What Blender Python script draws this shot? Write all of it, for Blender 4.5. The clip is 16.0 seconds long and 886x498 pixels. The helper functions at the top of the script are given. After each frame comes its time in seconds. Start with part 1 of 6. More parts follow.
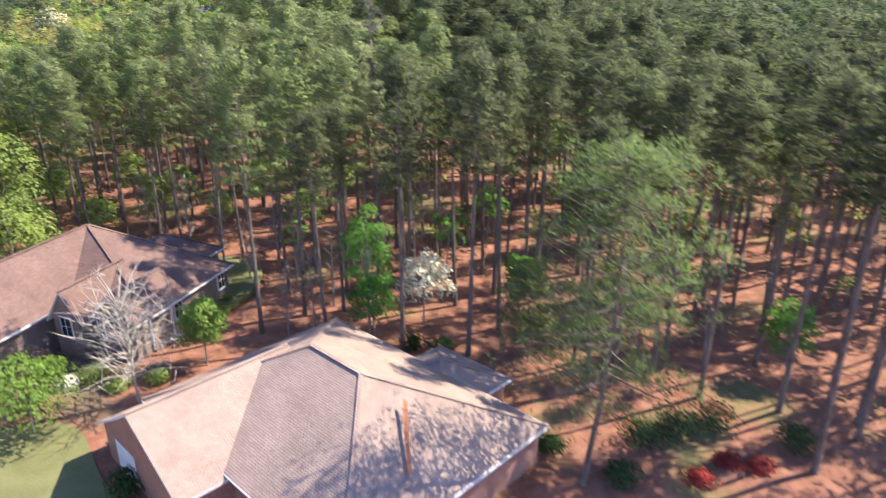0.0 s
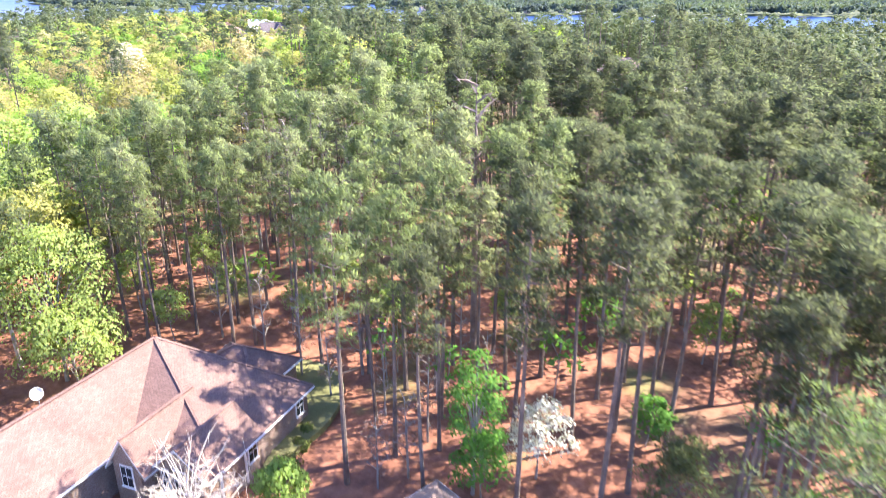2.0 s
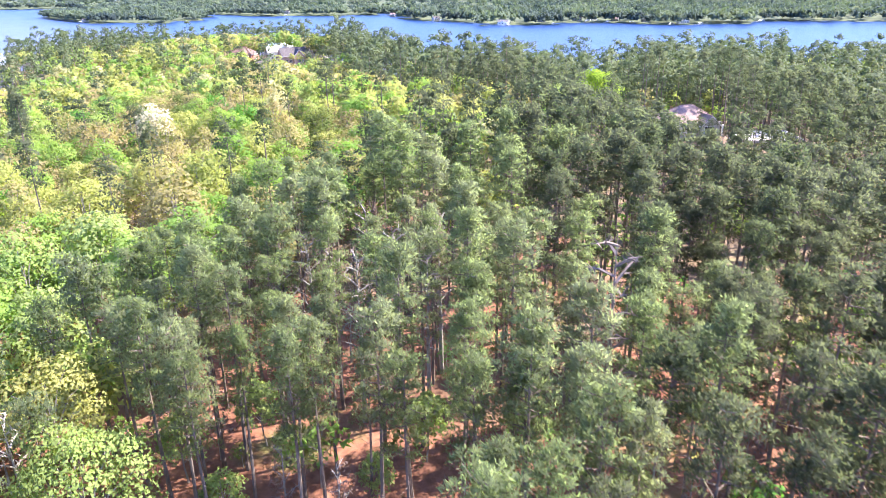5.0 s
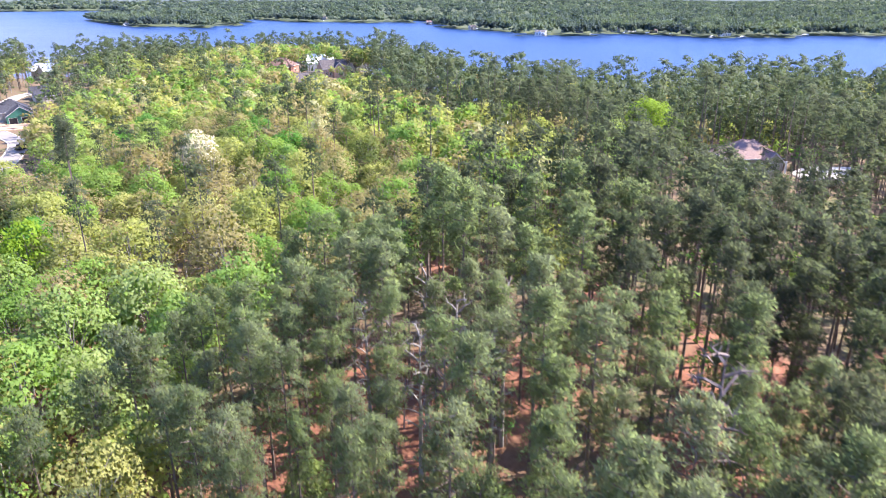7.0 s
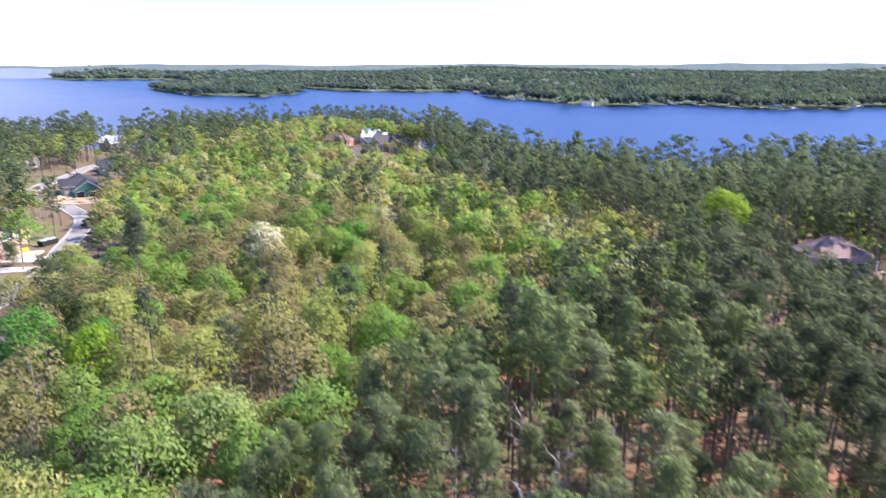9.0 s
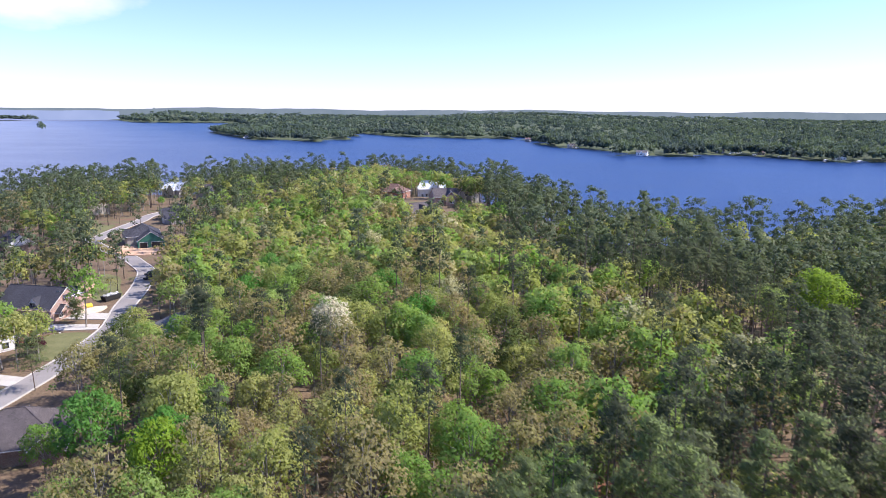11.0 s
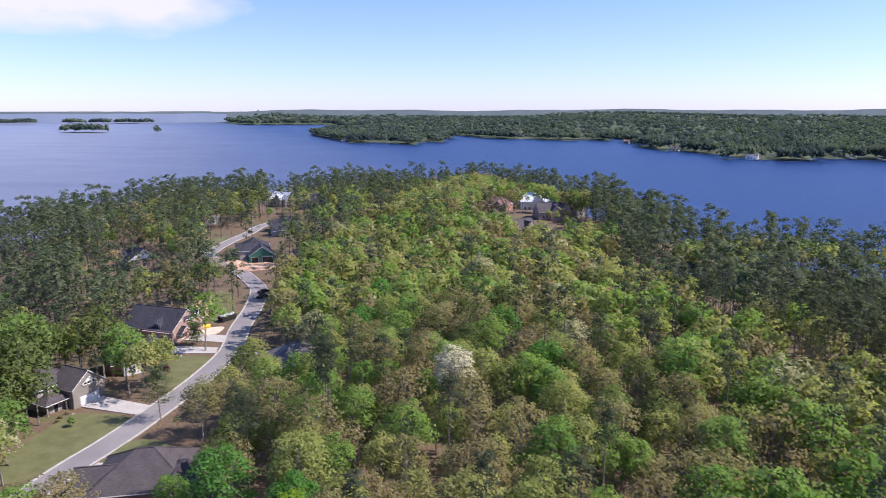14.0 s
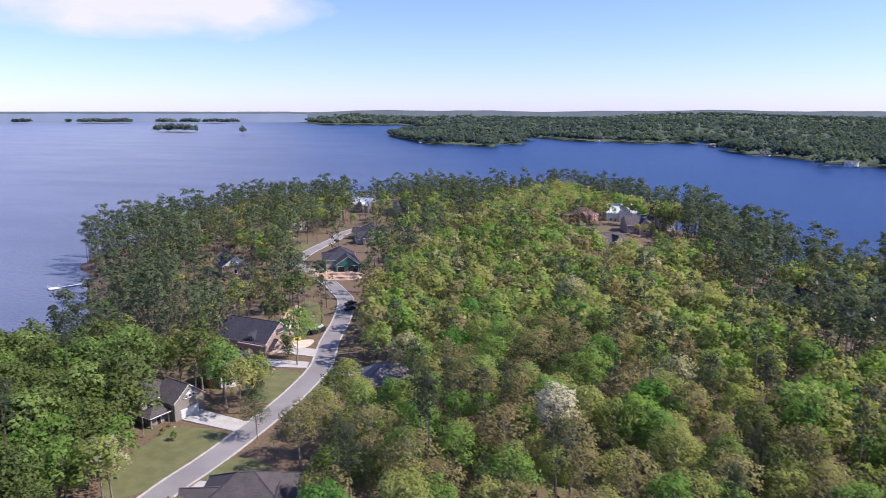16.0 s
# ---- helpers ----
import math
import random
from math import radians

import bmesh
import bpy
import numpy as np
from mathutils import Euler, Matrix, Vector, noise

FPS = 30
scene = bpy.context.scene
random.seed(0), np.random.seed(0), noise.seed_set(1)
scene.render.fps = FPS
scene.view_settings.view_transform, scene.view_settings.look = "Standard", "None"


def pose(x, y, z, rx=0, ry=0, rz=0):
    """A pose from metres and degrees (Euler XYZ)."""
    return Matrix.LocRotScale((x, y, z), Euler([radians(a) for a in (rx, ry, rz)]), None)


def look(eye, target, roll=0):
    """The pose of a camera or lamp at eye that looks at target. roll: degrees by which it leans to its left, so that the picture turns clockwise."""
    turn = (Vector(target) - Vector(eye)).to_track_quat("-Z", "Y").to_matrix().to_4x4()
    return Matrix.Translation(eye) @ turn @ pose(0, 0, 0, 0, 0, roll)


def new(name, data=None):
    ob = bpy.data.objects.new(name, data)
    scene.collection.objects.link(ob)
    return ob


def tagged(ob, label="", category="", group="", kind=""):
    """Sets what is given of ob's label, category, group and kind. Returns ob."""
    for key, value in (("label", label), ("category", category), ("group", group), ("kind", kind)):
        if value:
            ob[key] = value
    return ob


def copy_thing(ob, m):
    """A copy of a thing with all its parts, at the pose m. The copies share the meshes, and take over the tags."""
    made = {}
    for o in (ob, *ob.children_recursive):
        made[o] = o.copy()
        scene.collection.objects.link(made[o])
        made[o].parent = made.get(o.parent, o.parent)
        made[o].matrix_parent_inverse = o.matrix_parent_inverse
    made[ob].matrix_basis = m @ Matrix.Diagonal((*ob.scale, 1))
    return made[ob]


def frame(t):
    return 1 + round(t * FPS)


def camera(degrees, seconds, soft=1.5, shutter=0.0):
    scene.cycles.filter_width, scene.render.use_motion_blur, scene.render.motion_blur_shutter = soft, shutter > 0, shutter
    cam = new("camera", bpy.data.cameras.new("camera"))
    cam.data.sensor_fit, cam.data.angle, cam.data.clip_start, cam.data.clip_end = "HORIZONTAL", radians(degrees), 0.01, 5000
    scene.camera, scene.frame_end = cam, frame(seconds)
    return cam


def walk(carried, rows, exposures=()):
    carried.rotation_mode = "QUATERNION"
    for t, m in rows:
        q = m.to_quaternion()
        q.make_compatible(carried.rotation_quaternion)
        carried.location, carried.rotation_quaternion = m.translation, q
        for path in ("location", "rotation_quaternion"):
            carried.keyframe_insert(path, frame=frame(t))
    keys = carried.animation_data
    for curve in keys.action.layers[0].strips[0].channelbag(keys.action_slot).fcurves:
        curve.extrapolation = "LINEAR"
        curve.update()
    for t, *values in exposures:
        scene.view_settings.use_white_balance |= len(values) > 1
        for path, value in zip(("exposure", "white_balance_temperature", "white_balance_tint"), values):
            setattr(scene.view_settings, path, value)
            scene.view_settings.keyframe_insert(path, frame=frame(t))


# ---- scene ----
cam = camera(66.2, 16.0, 0.85, 0.75)
PATH = [
    (0, (1.526, 0.054, 40.663), (1.909, 1.875, 39.931), 0.0),
    (0.5, (1.293, 3.575, 42.24), (1.589, 5.414, 41.512), 0.0),
    (1, (0.705, 7.104, 43.96), (0.961, 8.949, 43.232), 0.1),
    (1.5, (-0.247, 10.618, 45.463), (-0.01, 12.468, 44.74), 0.2),
    (2, (-1.136, 14.011, 47.093), (-0.911, 15.863, 46.372), 0.1),
    (2.5, (-1.963, 17.461, 48.748), (-1.751, 19.315, 48.028), -0.1),
    (3, (-3.024, 20.798, 50.487), (-2.818, 22.651, 49.764), -0.5),
    (3.5, (-4.243, 23.876, 52.199), (-4.04, 25.729, 51.475), -0.7),
    (4, (-5.498, 27.18, 53.957), (-5.299, 29.033, 53.232), -1.1),
    (4.2, (-6.162, 28.495, 54.568), (-5.959, 30.35, 53.847), -1.1),
    (6.3, (-9.517, 36.587, 58.449), (-9.363, 38.453, 57.745), -0.1),
    (6.5, (-9.97, 37.442, 59.045), (-9.829, 39.309, 58.343), -0.2),
    (7, (-11.034, 39.397, 60.342), (-10.922, 41.269, 59.648), -0.1),
    (7.5, (-12.131, 41.185, 61.694), (-12.041, 43.067, 61.022), -0.2),
    (8, (-13.386, 42.892, 62.966), (-13.311, 44.792, 62.345), -0.2),
    (8.5, (-14.67, 44.654, 64.145), (-14.617, 46.57, 63.574), -0.2),
    (9, (-15.956, 46.534, 65.284), (-15.964, 48.465, 64.766), -0.1),
    (9.2, (-16.489, 47.307, 65.675), (-16.527, 49.244, 65.179), -0.0),
    (11.3, (-22.582, 56.181, 71.213), (-22.74, 58.135, 70.818), 0.2),
    (11.5, (-23.042, 56.951, 71.66), (-23.212, 58.903, 71.262), 0.0),
    (12, (-24.284, 58.161, 72.919), (-24.491, 60.11, 72.52), 0.0),
    (12.5, (-25.7, 59.504, 74.118), (-25.966, 61.445, 73.719), -0.0),
    (13, (-27.12, 60.728, 75.373), (-27.434, 62.662, 74.973), -0.1),
    (13.5, (-28.568, 61.764, 76.53), (-28.928, 63.69, 76.13), -0.1),
    (14, (-30.092, 62.785, 77.693), (-30.498, 64.702, 77.293), -0.1),
    (14.5, (-31.601, 63.65, 78.898), (-32.057, 65.555, 78.497), -0.1),
    (15, (-33.223, 64.313, 80.209), (-33.734, 66.204, 79.809), -0.1),
    (15.5, (-35.025, 65.078, 81.406), (-35.587, 66.955, 81.006), -0.0),
    (16, (-36.779, 65.738, 82.716), (-37.39, 67.6, 82.316), 0.0),
]
# the camera opens up over the dark wood and closes again as the lake and sky come in
EXPOSURES = [(0, 1.62, 7000, 11), (0.5, 1.92, 7000, 11), (1, 2.15, 6950, 13), (1.5, 2.42, 6850, 15), (2, 2.62, 6750, 17), (3.5, 2.84, 6600, 18), (4.2, 2.72, 6550, 18), (6.3, 2.1, 6450, 18), (7, 1.95, 6400, 18), (8, 1.64, 6350, 18), (9.2, 1.4, 6300, 17), (11.3, 0.9, 6250, 18), (12.5, 0.71, 6250, 19), (16, 0.56, 6250, 20)]
walk(cam, [(t, look(eye, target, roll)) for t, eye, target, roll in PATH], EXPOSURES)

# ---- world, sun, exposure ----
SUN_TO = Vector((0.95, 0.16, 1.05)).normalized()  # towards the sun
world = bpy.data.worlds.new("sky_world")
scene.world = world
world.use_nodes = True
wn = world.node_tree
sky = wn.nodes.new("ShaderNodeTexSky")
sky.sky_type = "NISHITA"
sky.sun_disc = False
sky.sun_elevation = math.asin(SUN_TO.z)
sky.sun_rotation = math.atan2(SUN_TO.x, SUN_TO.y)
sky.altitude = 100
sky.air_density, sky.dust_density, sky.ozone_density = 1.0, 0.2, 2.0
tone = wn.nodes.new("ShaderNodeMix")
tone.data_type, tone.blend_type = "RGBA", "MULTIPLY"
tone.inputs[0].default_value = 1.0
up = wn.nodes.new("ShaderNodeSeparateXYZ")
wn.links.new(wn.nodes.new("ShaderNodeTexCoord").outputs["Generated"], up.inputs[0])
haze = wn.nodes.new("ShaderNodeValToRGB")
haze.color_ramp.elements[0].position, haze.color_ramp.elements[0].color = 0.0, (0.63, 0.72, 1.02, 1)
haze.color_ramp.elements[1].position, haze.color_ramp.elements[1].color = 0.22, (0.65, 0.74, 0.95, 1)
wn.links.new(up.outputs[2], haze.inputs[0])
lift = wn.nodes.new("ShaderNodeMix")
lift.data_type, lift.blend_type = "RGBA", "MULTIPLY"
lift.inputs[0].default_value = 1.0
lift.inputs[7].default_value = (1.3, 1.27, 1.42, 1)
wn.links.new(haze.outputs[0], lift.inputs[6])
wn.links.new(lift.outputs[2], tone.inputs[7])
wn.links.new(sky.outputs["Color"], tone.inputs[6])
wn.links.new(tone.outputs[2], wn.nodes["Background"].inputs["Color"])
wn.nodes["Background"].inputs["Strength"].default_value = 0.1
sun = new("sun", bpy.data.lights.new("sun", "SUN"))
sun.data.energy, sun.data.angle, sun.data.color = 4.1, radians(0.53), (1.0, 0.94, 0.84)
sun.matrix_world = look((0, 0, 200), Vector((0, 0, 200)) - SUN_TO)

# ---- materials ----


def ramp(nt, fac, stops):
    n = nt.nodes.new("ShaderNodeValToRGB")
    while len(n.color_ramp.elements) < len(stops):
        n.color_ramp.elements.new(0.5)
    for e, (p, c) in zip(n.color_ramp.elements, stops):
        e.position, e.color = p, (*c, 1)
    nt.links.new(fac, n.inputs["Fac"])
    return n.outputs["Color"]


def noise_of(nt, vec, scale, detail=4.0, rough=0.55):
    n = nt.nodes.new("ShaderNodeTexNoise")
    n.inputs["Scale"].default_value, n.inputs["Detail"].default_value = scale, detail
    n.inputs["Roughness"].default_value = rough
    nt.links.new(vec, n.inputs["Vector"])
    return n.outputs["Fac"]


def mix(nt, fac, a, b, mode="MIX"):
    n = nt.nodes.new("ShaderNodeMix")
    n.data_type, n.blend_type = "RGBA", mode
    for sock, v in ((n.inputs[0], fac), (n.inputs[6], a), (n.inputs[7], b)):
        if isinstance(v, (int, float)):
            sock.default_value = v
        elif isinstance(v, tuple):
            sock.default_value = (*v, 1)
        else:
            nt.links.new(v, sock)
    return n.outputs[2]


def bump_of(nt, height, strength, distance):
    n = nt.nodes.new("ShaderNodeBump")
    n.inputs["Strength"].default_value, n.inputs["Distance"].default_value = strength, distance
    nt.links.new(height, n.inputs["Height"])
    return n.outputs["Normal"]


def blank(name):
    m = bpy.data.materials.new(name)
    m.use_nodes = True
    return m, m.node_tree, m.node_tree.nodes["Principled BSDF"]


def where(nt, local=False):
    if local:
        return nt.nodes.new("ShaderNodeTexCoord").outputs["Object"]
    return nt.nodes.new("ShaderNodeNewGeometry").outputs["Position"]


def plain(name, a, b, rough=0.7, big=0.5, fine=6.0, relief=0.02, metal=0.0):
    """Two tones in large stains and a finer grain, with a little relief."""
    m, nt, p = blank(name)
    pos = where(nt)
    c = ramp(nt, noise_of(nt, pos, big), [(0.35, a), (0.65, b)])
    grain = noise_of(nt, pos, fine, 3.0)
    shade = ramp(nt, grain, [(0.3, (0.82, 0.82, 0.82)), (0.7, (1.1, 1.1, 1.1))])
    nt.links.new(mix(nt, 1.0, c, shade, "MULTIPLY"), p.inputs["Base Color"])
    nt.links.new(bump_of(nt, grain, 0.5, relief), p.inputs["Normal"])
    p.inputs["Roughness"].default_value, p.inputs["Metallic"].default_value = rough, metal
    return m


def leafy(name, tones, glow=0.3, rough=0.6, cell=0.13, stands=((0.90, 0.885, 0.92), (1.14, 1.11, 1.16))):
    """Foliage: a tone of its own for each tree, and a finer play from leaf to leaf."""
    m, nt, p = blank(name)
    pos = where(nt)
    at = nt.nodes.new("ShaderNodeAttribute")
    at.attribute_name = "tone"
    whole = nt.nodes.new("ShaderNodeMath")
    nt.links.new(at.outputs["Fac"], whole.inputs[0])
    nt.links.new(nt.nodes.new("ShaderNodeObjectInfo").outputs["Random"], whole.inputs[1])
    wrap = nt.nodes.new("ShaderNodeMath")
    wrap.operation = "FRACT"
    nt.links.new(whole.outputs[0], wrap.inputs[0])
    k = len(tones)
    c = ramp(nt, wrap.outputs[0], [((i + 0.5) / k, t) for i, t in enumerate(tones)])
    patch = noise_of(nt, pos, cell * 4, 2.0)
    c = mix(nt, 1.0, c, ramp(nt, patch, [(0.36, stands[0]), (0.64, stands[1])]), "MULTIPLY")
    isl = nt.nodes.new("ShaderNodeNewGeometry").outputs["Random Per Island"]
    c = mix(nt, 1.0, c, ramp(nt, isl, [(0.0, (0.83, 0.84, 0.83)), (1.0, (1.18, 1.17, 1.15))]), "MULTIPLY")
    nt.links.new(c, p.inputs["Base Color"])
    p.inputs["Roughness"].default_value = rough
    p.inputs["Specular IOR Level"].default_value = 0.08
    tr = nt.nodes.new("ShaderNodeBsdfTranslucent")
    nt.links.new(mix(nt, 1.0, c, (1.15, 1.2, 0.75), "MULTIPLY"), tr.inputs["Color"])
    ms = nt.nodes.new("ShaderNodeMixShader")
    ms.inputs[0].default_value = glow
    nt.links.new(p.outputs[0], ms.inputs[1])
    nt.links.new(tr.outputs[0], ms.inputs[2])
    nt.links.new(ms.outputs[0], nt.nodes["Material Output"].inputs["Surface"])
    return m


def shingled(name, a, b, row=0.16):
    """Asphalt shingles: staggered tabs with a tone each, granules and weather stains."""
    m, nt, p = blank(name)
    pos = where(nt, True)
    uv = nt.nodes.new("ShaderNodeUVMap").outputs["UV"]
    br = nt.nodes.new("ShaderNodeTexBrick")
    br.inputs["Scale"].default_value = 1.0
    br.inputs["Brick Width"].default_value, br.inputs["Row Height"].default_value = 0.34, row
    br.inputs["Mortar Size"].default_value, br.inputs["Mortar Smooth"].default_value = 0.012, 0.3
    br.inputs["Color1"].default_value, br.inputs["Color2"].default_value = (*a, 1), (*b, 1)
    br.inputs["Mortar"].default_value = (a[0] * 0.45, a[1] * 0.45, a[2] * 0.45, 1)
    nt.links.new(uv, br.inputs["Vector"])
    stain = ramp(nt, noise_of(nt, pos, 0.35), [(0.3, (0.8, 0.79, 0.78)), (0.7, (1.12, 1.1, 1.08))])
    gran = ramp(nt, noise_of(nt, pos, 25.0, 2.0), [(0.3, (0.8, 0.8, 0.8)), (0.7, (1.15, 1.15, 1.15))])
    c = mix(nt, 1.0, mix(nt, 1.0, br.outputs["Color"], stain, "MULTIPLY"), gran, "MULTIPLY")
    nt.links.new(c, p.inputs["Base Color"])
    nt.links.new(bump_of(nt, br.outputs["Fac"], 0.6, -0.02), p.inputs["Normal"])
    p.inputs["Roughness"].default_value = 0.9
    return m


def bricked(name, a, b, mortar):
    m, nt, p = blank(name)
    uv = nt.nodes.new("ShaderNodeUVMap").outputs["UV"]
    br = nt.nodes.new("ShaderNodeTexBrick")
    br.inputs["Scale"].default_value = 1.0
    br.inputs["Brick Width"].default_value, br.inputs["Row Height"].default_value = 0.21, 0.075
    br.inputs["Mortar Size"].default_value = 0.009
    br.inputs["Color1"].default_value, br.inputs["Color2"].default_value = (*a, 1), (*b, 1)
    br.inputs["Mortar"].default_value = (*mortar, 1)
    nt.links.new(uv, br.inputs["Vector"])
    stain = ramp(nt, noise_of(nt, where(nt), 0.8), [(0.3, (0.8, 0.8, 0.8)), (0.7, (1.1, 1.1, 1.1))])
    nt.links.new(mix(nt, 1.0, br.outputs["Color"], stain, "MULTIPLY"), p.inputs["Base Color"])
    nt.links.new(bump_of(nt, br.outputs["Fac"], 0.5, -0.01), p.inputs["Normal"])
    p.inputs["Roughness"].default_value = 0.85
    return m


def water_material():
    """Wind-rippled lake: deep blue, with the pale sheen of the open water in the west painted into the base colour."""
    m, nt, p = blank("lake_water")
    pos = where(nt)
    sep = nt.nodes.new("ShaderNodeSeparateXYZ")
    nt.links.new(pos, sep.inputs[0])
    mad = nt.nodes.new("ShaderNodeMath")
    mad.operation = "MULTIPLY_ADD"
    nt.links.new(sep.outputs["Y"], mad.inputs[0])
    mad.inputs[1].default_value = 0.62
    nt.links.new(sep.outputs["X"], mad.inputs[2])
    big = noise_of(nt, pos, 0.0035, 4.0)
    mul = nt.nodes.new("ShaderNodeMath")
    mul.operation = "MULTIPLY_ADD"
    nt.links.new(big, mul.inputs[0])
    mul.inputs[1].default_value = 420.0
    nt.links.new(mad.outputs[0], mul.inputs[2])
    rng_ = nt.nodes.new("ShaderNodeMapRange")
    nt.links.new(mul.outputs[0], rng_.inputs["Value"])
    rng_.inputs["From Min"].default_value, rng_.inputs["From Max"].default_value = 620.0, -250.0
    west_sheen = rng_.outputs["Result"]
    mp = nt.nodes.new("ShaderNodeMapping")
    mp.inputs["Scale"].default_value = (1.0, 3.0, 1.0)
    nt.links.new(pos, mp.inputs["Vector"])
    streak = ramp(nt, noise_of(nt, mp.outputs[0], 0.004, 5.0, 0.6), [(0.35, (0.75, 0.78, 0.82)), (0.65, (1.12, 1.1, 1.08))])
    # reflected brightness of the western reach, mixed into the base colour
    c = mix(nt, west_sheen, (0.009, 0.034, 0.115), (0.22, 0.235, 0.295))
    nt.links.new(mix(nt, 1.0, c, streak, "MULTIPLY"), p.inputs["Base Color"])
    nt.links.new(bump_of(nt, noise_of(nt, pos, 0.45, 5.0, 0.65), 0.9, 0.5), p.inputs["Normal"])
    p.inputs["Roughness"].default_value = 0.32
    p.inputs["IOR"].default_value = 1.33
    p.inputs["Specular IOR Level"].default_value = 0.24
    return m


def ground_material():
    """Pine straw and red clay, with thin grass in patches, leaf litter further in."""
    m, nt, p = blank("pine_straw_ground")
    pos = where(nt)
    straw = ramp(nt, noise_of(nt, pos, 0.9, 6.0, 0.7), [(0.25, (0.11, 0.044, 0.026)), (0.5, (0.225, 0.092, 0.054)), (0.75, (0.325, 0.155, 0.098))])
    litter = ramp(nt, noise_of(nt, pos, 1.4, 5.0, 0.7), [(0.3, (0.09, 0.06, 0.035)), (0.7, (0.22, 0.15, 0.09))])
    grass = ramp(nt, noise_of(nt, pos, 3.0, 4.0), [(0.3, (0.07, 0.10, 0.03)), (0.7, (0.17, 0.18, 0.06))])
    sep = nt.nodes.new("ShaderNodeSeparateXYZ")
    nt.links.new(pos, sep.inputs[0])
    north = nt.nodes.new("ShaderNodeMapRange")
    nt.links.new(sep.outputs["Y"], north.inputs["Value"])
    north.inputs["From Min"].default_value, north.inputs["From Max"].default_value = 85.0, 170.0
    north.inputs["To Min"].default_value, north.inputs["To Max"].default_value = -0.12, 0.30
    add = nt.nodes.new("ShaderNodeMath")
    nt.links.new(noise_of(nt, pos, 0.05, 3.0), add.inputs[0])
    nt.links.new(north.outputs["Result"], add.inputs[1])
    c = mix(nt, ramp(nt, add.outputs[0], [(0.48, (0, 0, 0)), (0.6, (1, 1, 1))]), straw, litter)
    c = mix(nt, ramp(nt, noise_of(nt, pos, 0.09, 4.0, 0.6), [(0.55, (0, 0, 0)), (0.68, (0.8, 0.8, 0.8))]), c, grass)
    over = nt.nodes.new("ShaderNodeMapRange")
    nt.links.new(sep.outputs["Y"], over.inputs["Value"])
    over.inputs["From Min"].default_value, over.inputs["From Max"].default_value = 760.0, 900.0
    meadow = ramp(nt, noise_of(nt, pos, 0.02, 5.0), [(0.35, (0.045, 0.065, 0.03)), (0.65, (0.10, 0.12, 0.05))])
    c = mix(nt, over.outputs["Result"], c, meadow)
    nt.links.new(c, p.inputs["Base Color"])
    nt.links.new(bump_of(nt, noise_of(nt, pos, 5.0, 5.0, 0.7), 0.8, 0.06), p.inputs["Normal"])
    p.inputs["Roughness"].default_value = 0.95
    return m


M_GROUND = ground_material()
M_WATER = water_material()
M_ROAD = plain("worn_asphalt", (0.235, 0.215, 0.205), (0.29, 0.268, 0.255), 0.9, 0.12, 9.0, 0.01)
M_CONCRETE = plain("pale_concrete", (0.45, 0.42, 0.38), (0.54, 0.505, 0.45), 0.85, 0.5, 8.0, 0.005)
M_LAWN = plain("lawn_grass", (0.122, 0.128, 0.046), (0.168, 0.166, 0.068), 0.95, 0.35, 9.0, 0.05)
M_CLAY = plain("bare_clay", (0.46, 0.28, 0.17), (0.58, 0.40, 0.27), 0.95, 0.3, 3.0, 0.08)
M_SAND = plain("spilt_sand", (0.60, 0.50, 0.36), (0.70, 0.62, 0.48), 0.95, 0.5, 4.0, 0.06)
M_BARK = plain("pine_bark", (0.11, 0.083, 0.068), (0.20, 0.155, 0.125), 0.95, 0.8, 7.0, 0.04)
M_GREYBARK = plain("grey_bark", (0.20, 0.18, 0.155), (0.33, 0.30, 0.265), 0.9, 0.8, 8.0, 0.02)
M_NEEDLE = leafy("pine_needles", [(0.179, 0.225, 0.126), (0.197, 0.238, 0.146), (0.212, 0.245, 0.164), (0.169, 0.222, 0.115), (0.192, 0.242, 0.131)], 0.74)
# darker copy of the needles: dimness towards the right is put into colour
M_SHADED_NEEDLE = leafy("shaded_pine_needles", [(0.096, 0.117, 0.079), (0.109, 0.129, 0.086), (0.117, 0.137, 0.093), (0.090, 0.117, 0.071)], 0.7)
# needles of the distant pines, with their backlit shade painted into the tones
M_BACKLIT_NEEDLE = leafy("backlit_pine_needles", [(0.089, 0.118, 0.064), (0.106, 0.135, 0.075), (0.098, 0.135, 0.062), (0.128, 0.156, 0.082)], 0.35)
M_OLD_NEEDLE = leafy("sunny_pine_needles", [(0.136, 0.196, 0.089), (0.148, 0.205, 0.097)], 0.5)
M_LEAF = leafy("fresh_green_leaves", [(0.177, 0.306, 0.071), (0.246, 0.356, 0.087), (0.205, 0.331, 0.089), (0.282, 0.372, 0.113)], 0.55)
M_YELLOW_LEAF = leafy("yellow_green_leaves", [(0.309, 0.340, 0.108), (0.377, 0.379, 0.142), (0.272, 0.329, 0.095), (0.339, 0.354, 0.129)], 0.55)
M_OLIVE = leafy("olive_young_leaves", [(0.291, 0.266, 0.123), (0.332, 0.275, 0.142), (0.252, 0.248, 0.103), (0.304, 0.255, 0.123)], 0.5)
M_TAN = leafy("tan_budding_twigs", [(0.249, 0.221, 0.098), (0.227, 0.193, 0.088), (0.268, 0.245, 0.106)], 0.4)
M_DEEP = leafy("deep_green_leaves", [(0.119, 0.160, 0.050), (0.137, 0.175, 0.050)], 0.4)
M_LIME = leafy("lime_leaves", [(0.20, 0.32, 0.03), (0.22, 0.33, 0.045)], 0.5)
M_SPRING = leafy("spring_green_leaves", [(0.270, 0.355, 0.112), (0.299, 0.373, 0.140), (0.240, 0.343, 0.099)], 0.5)
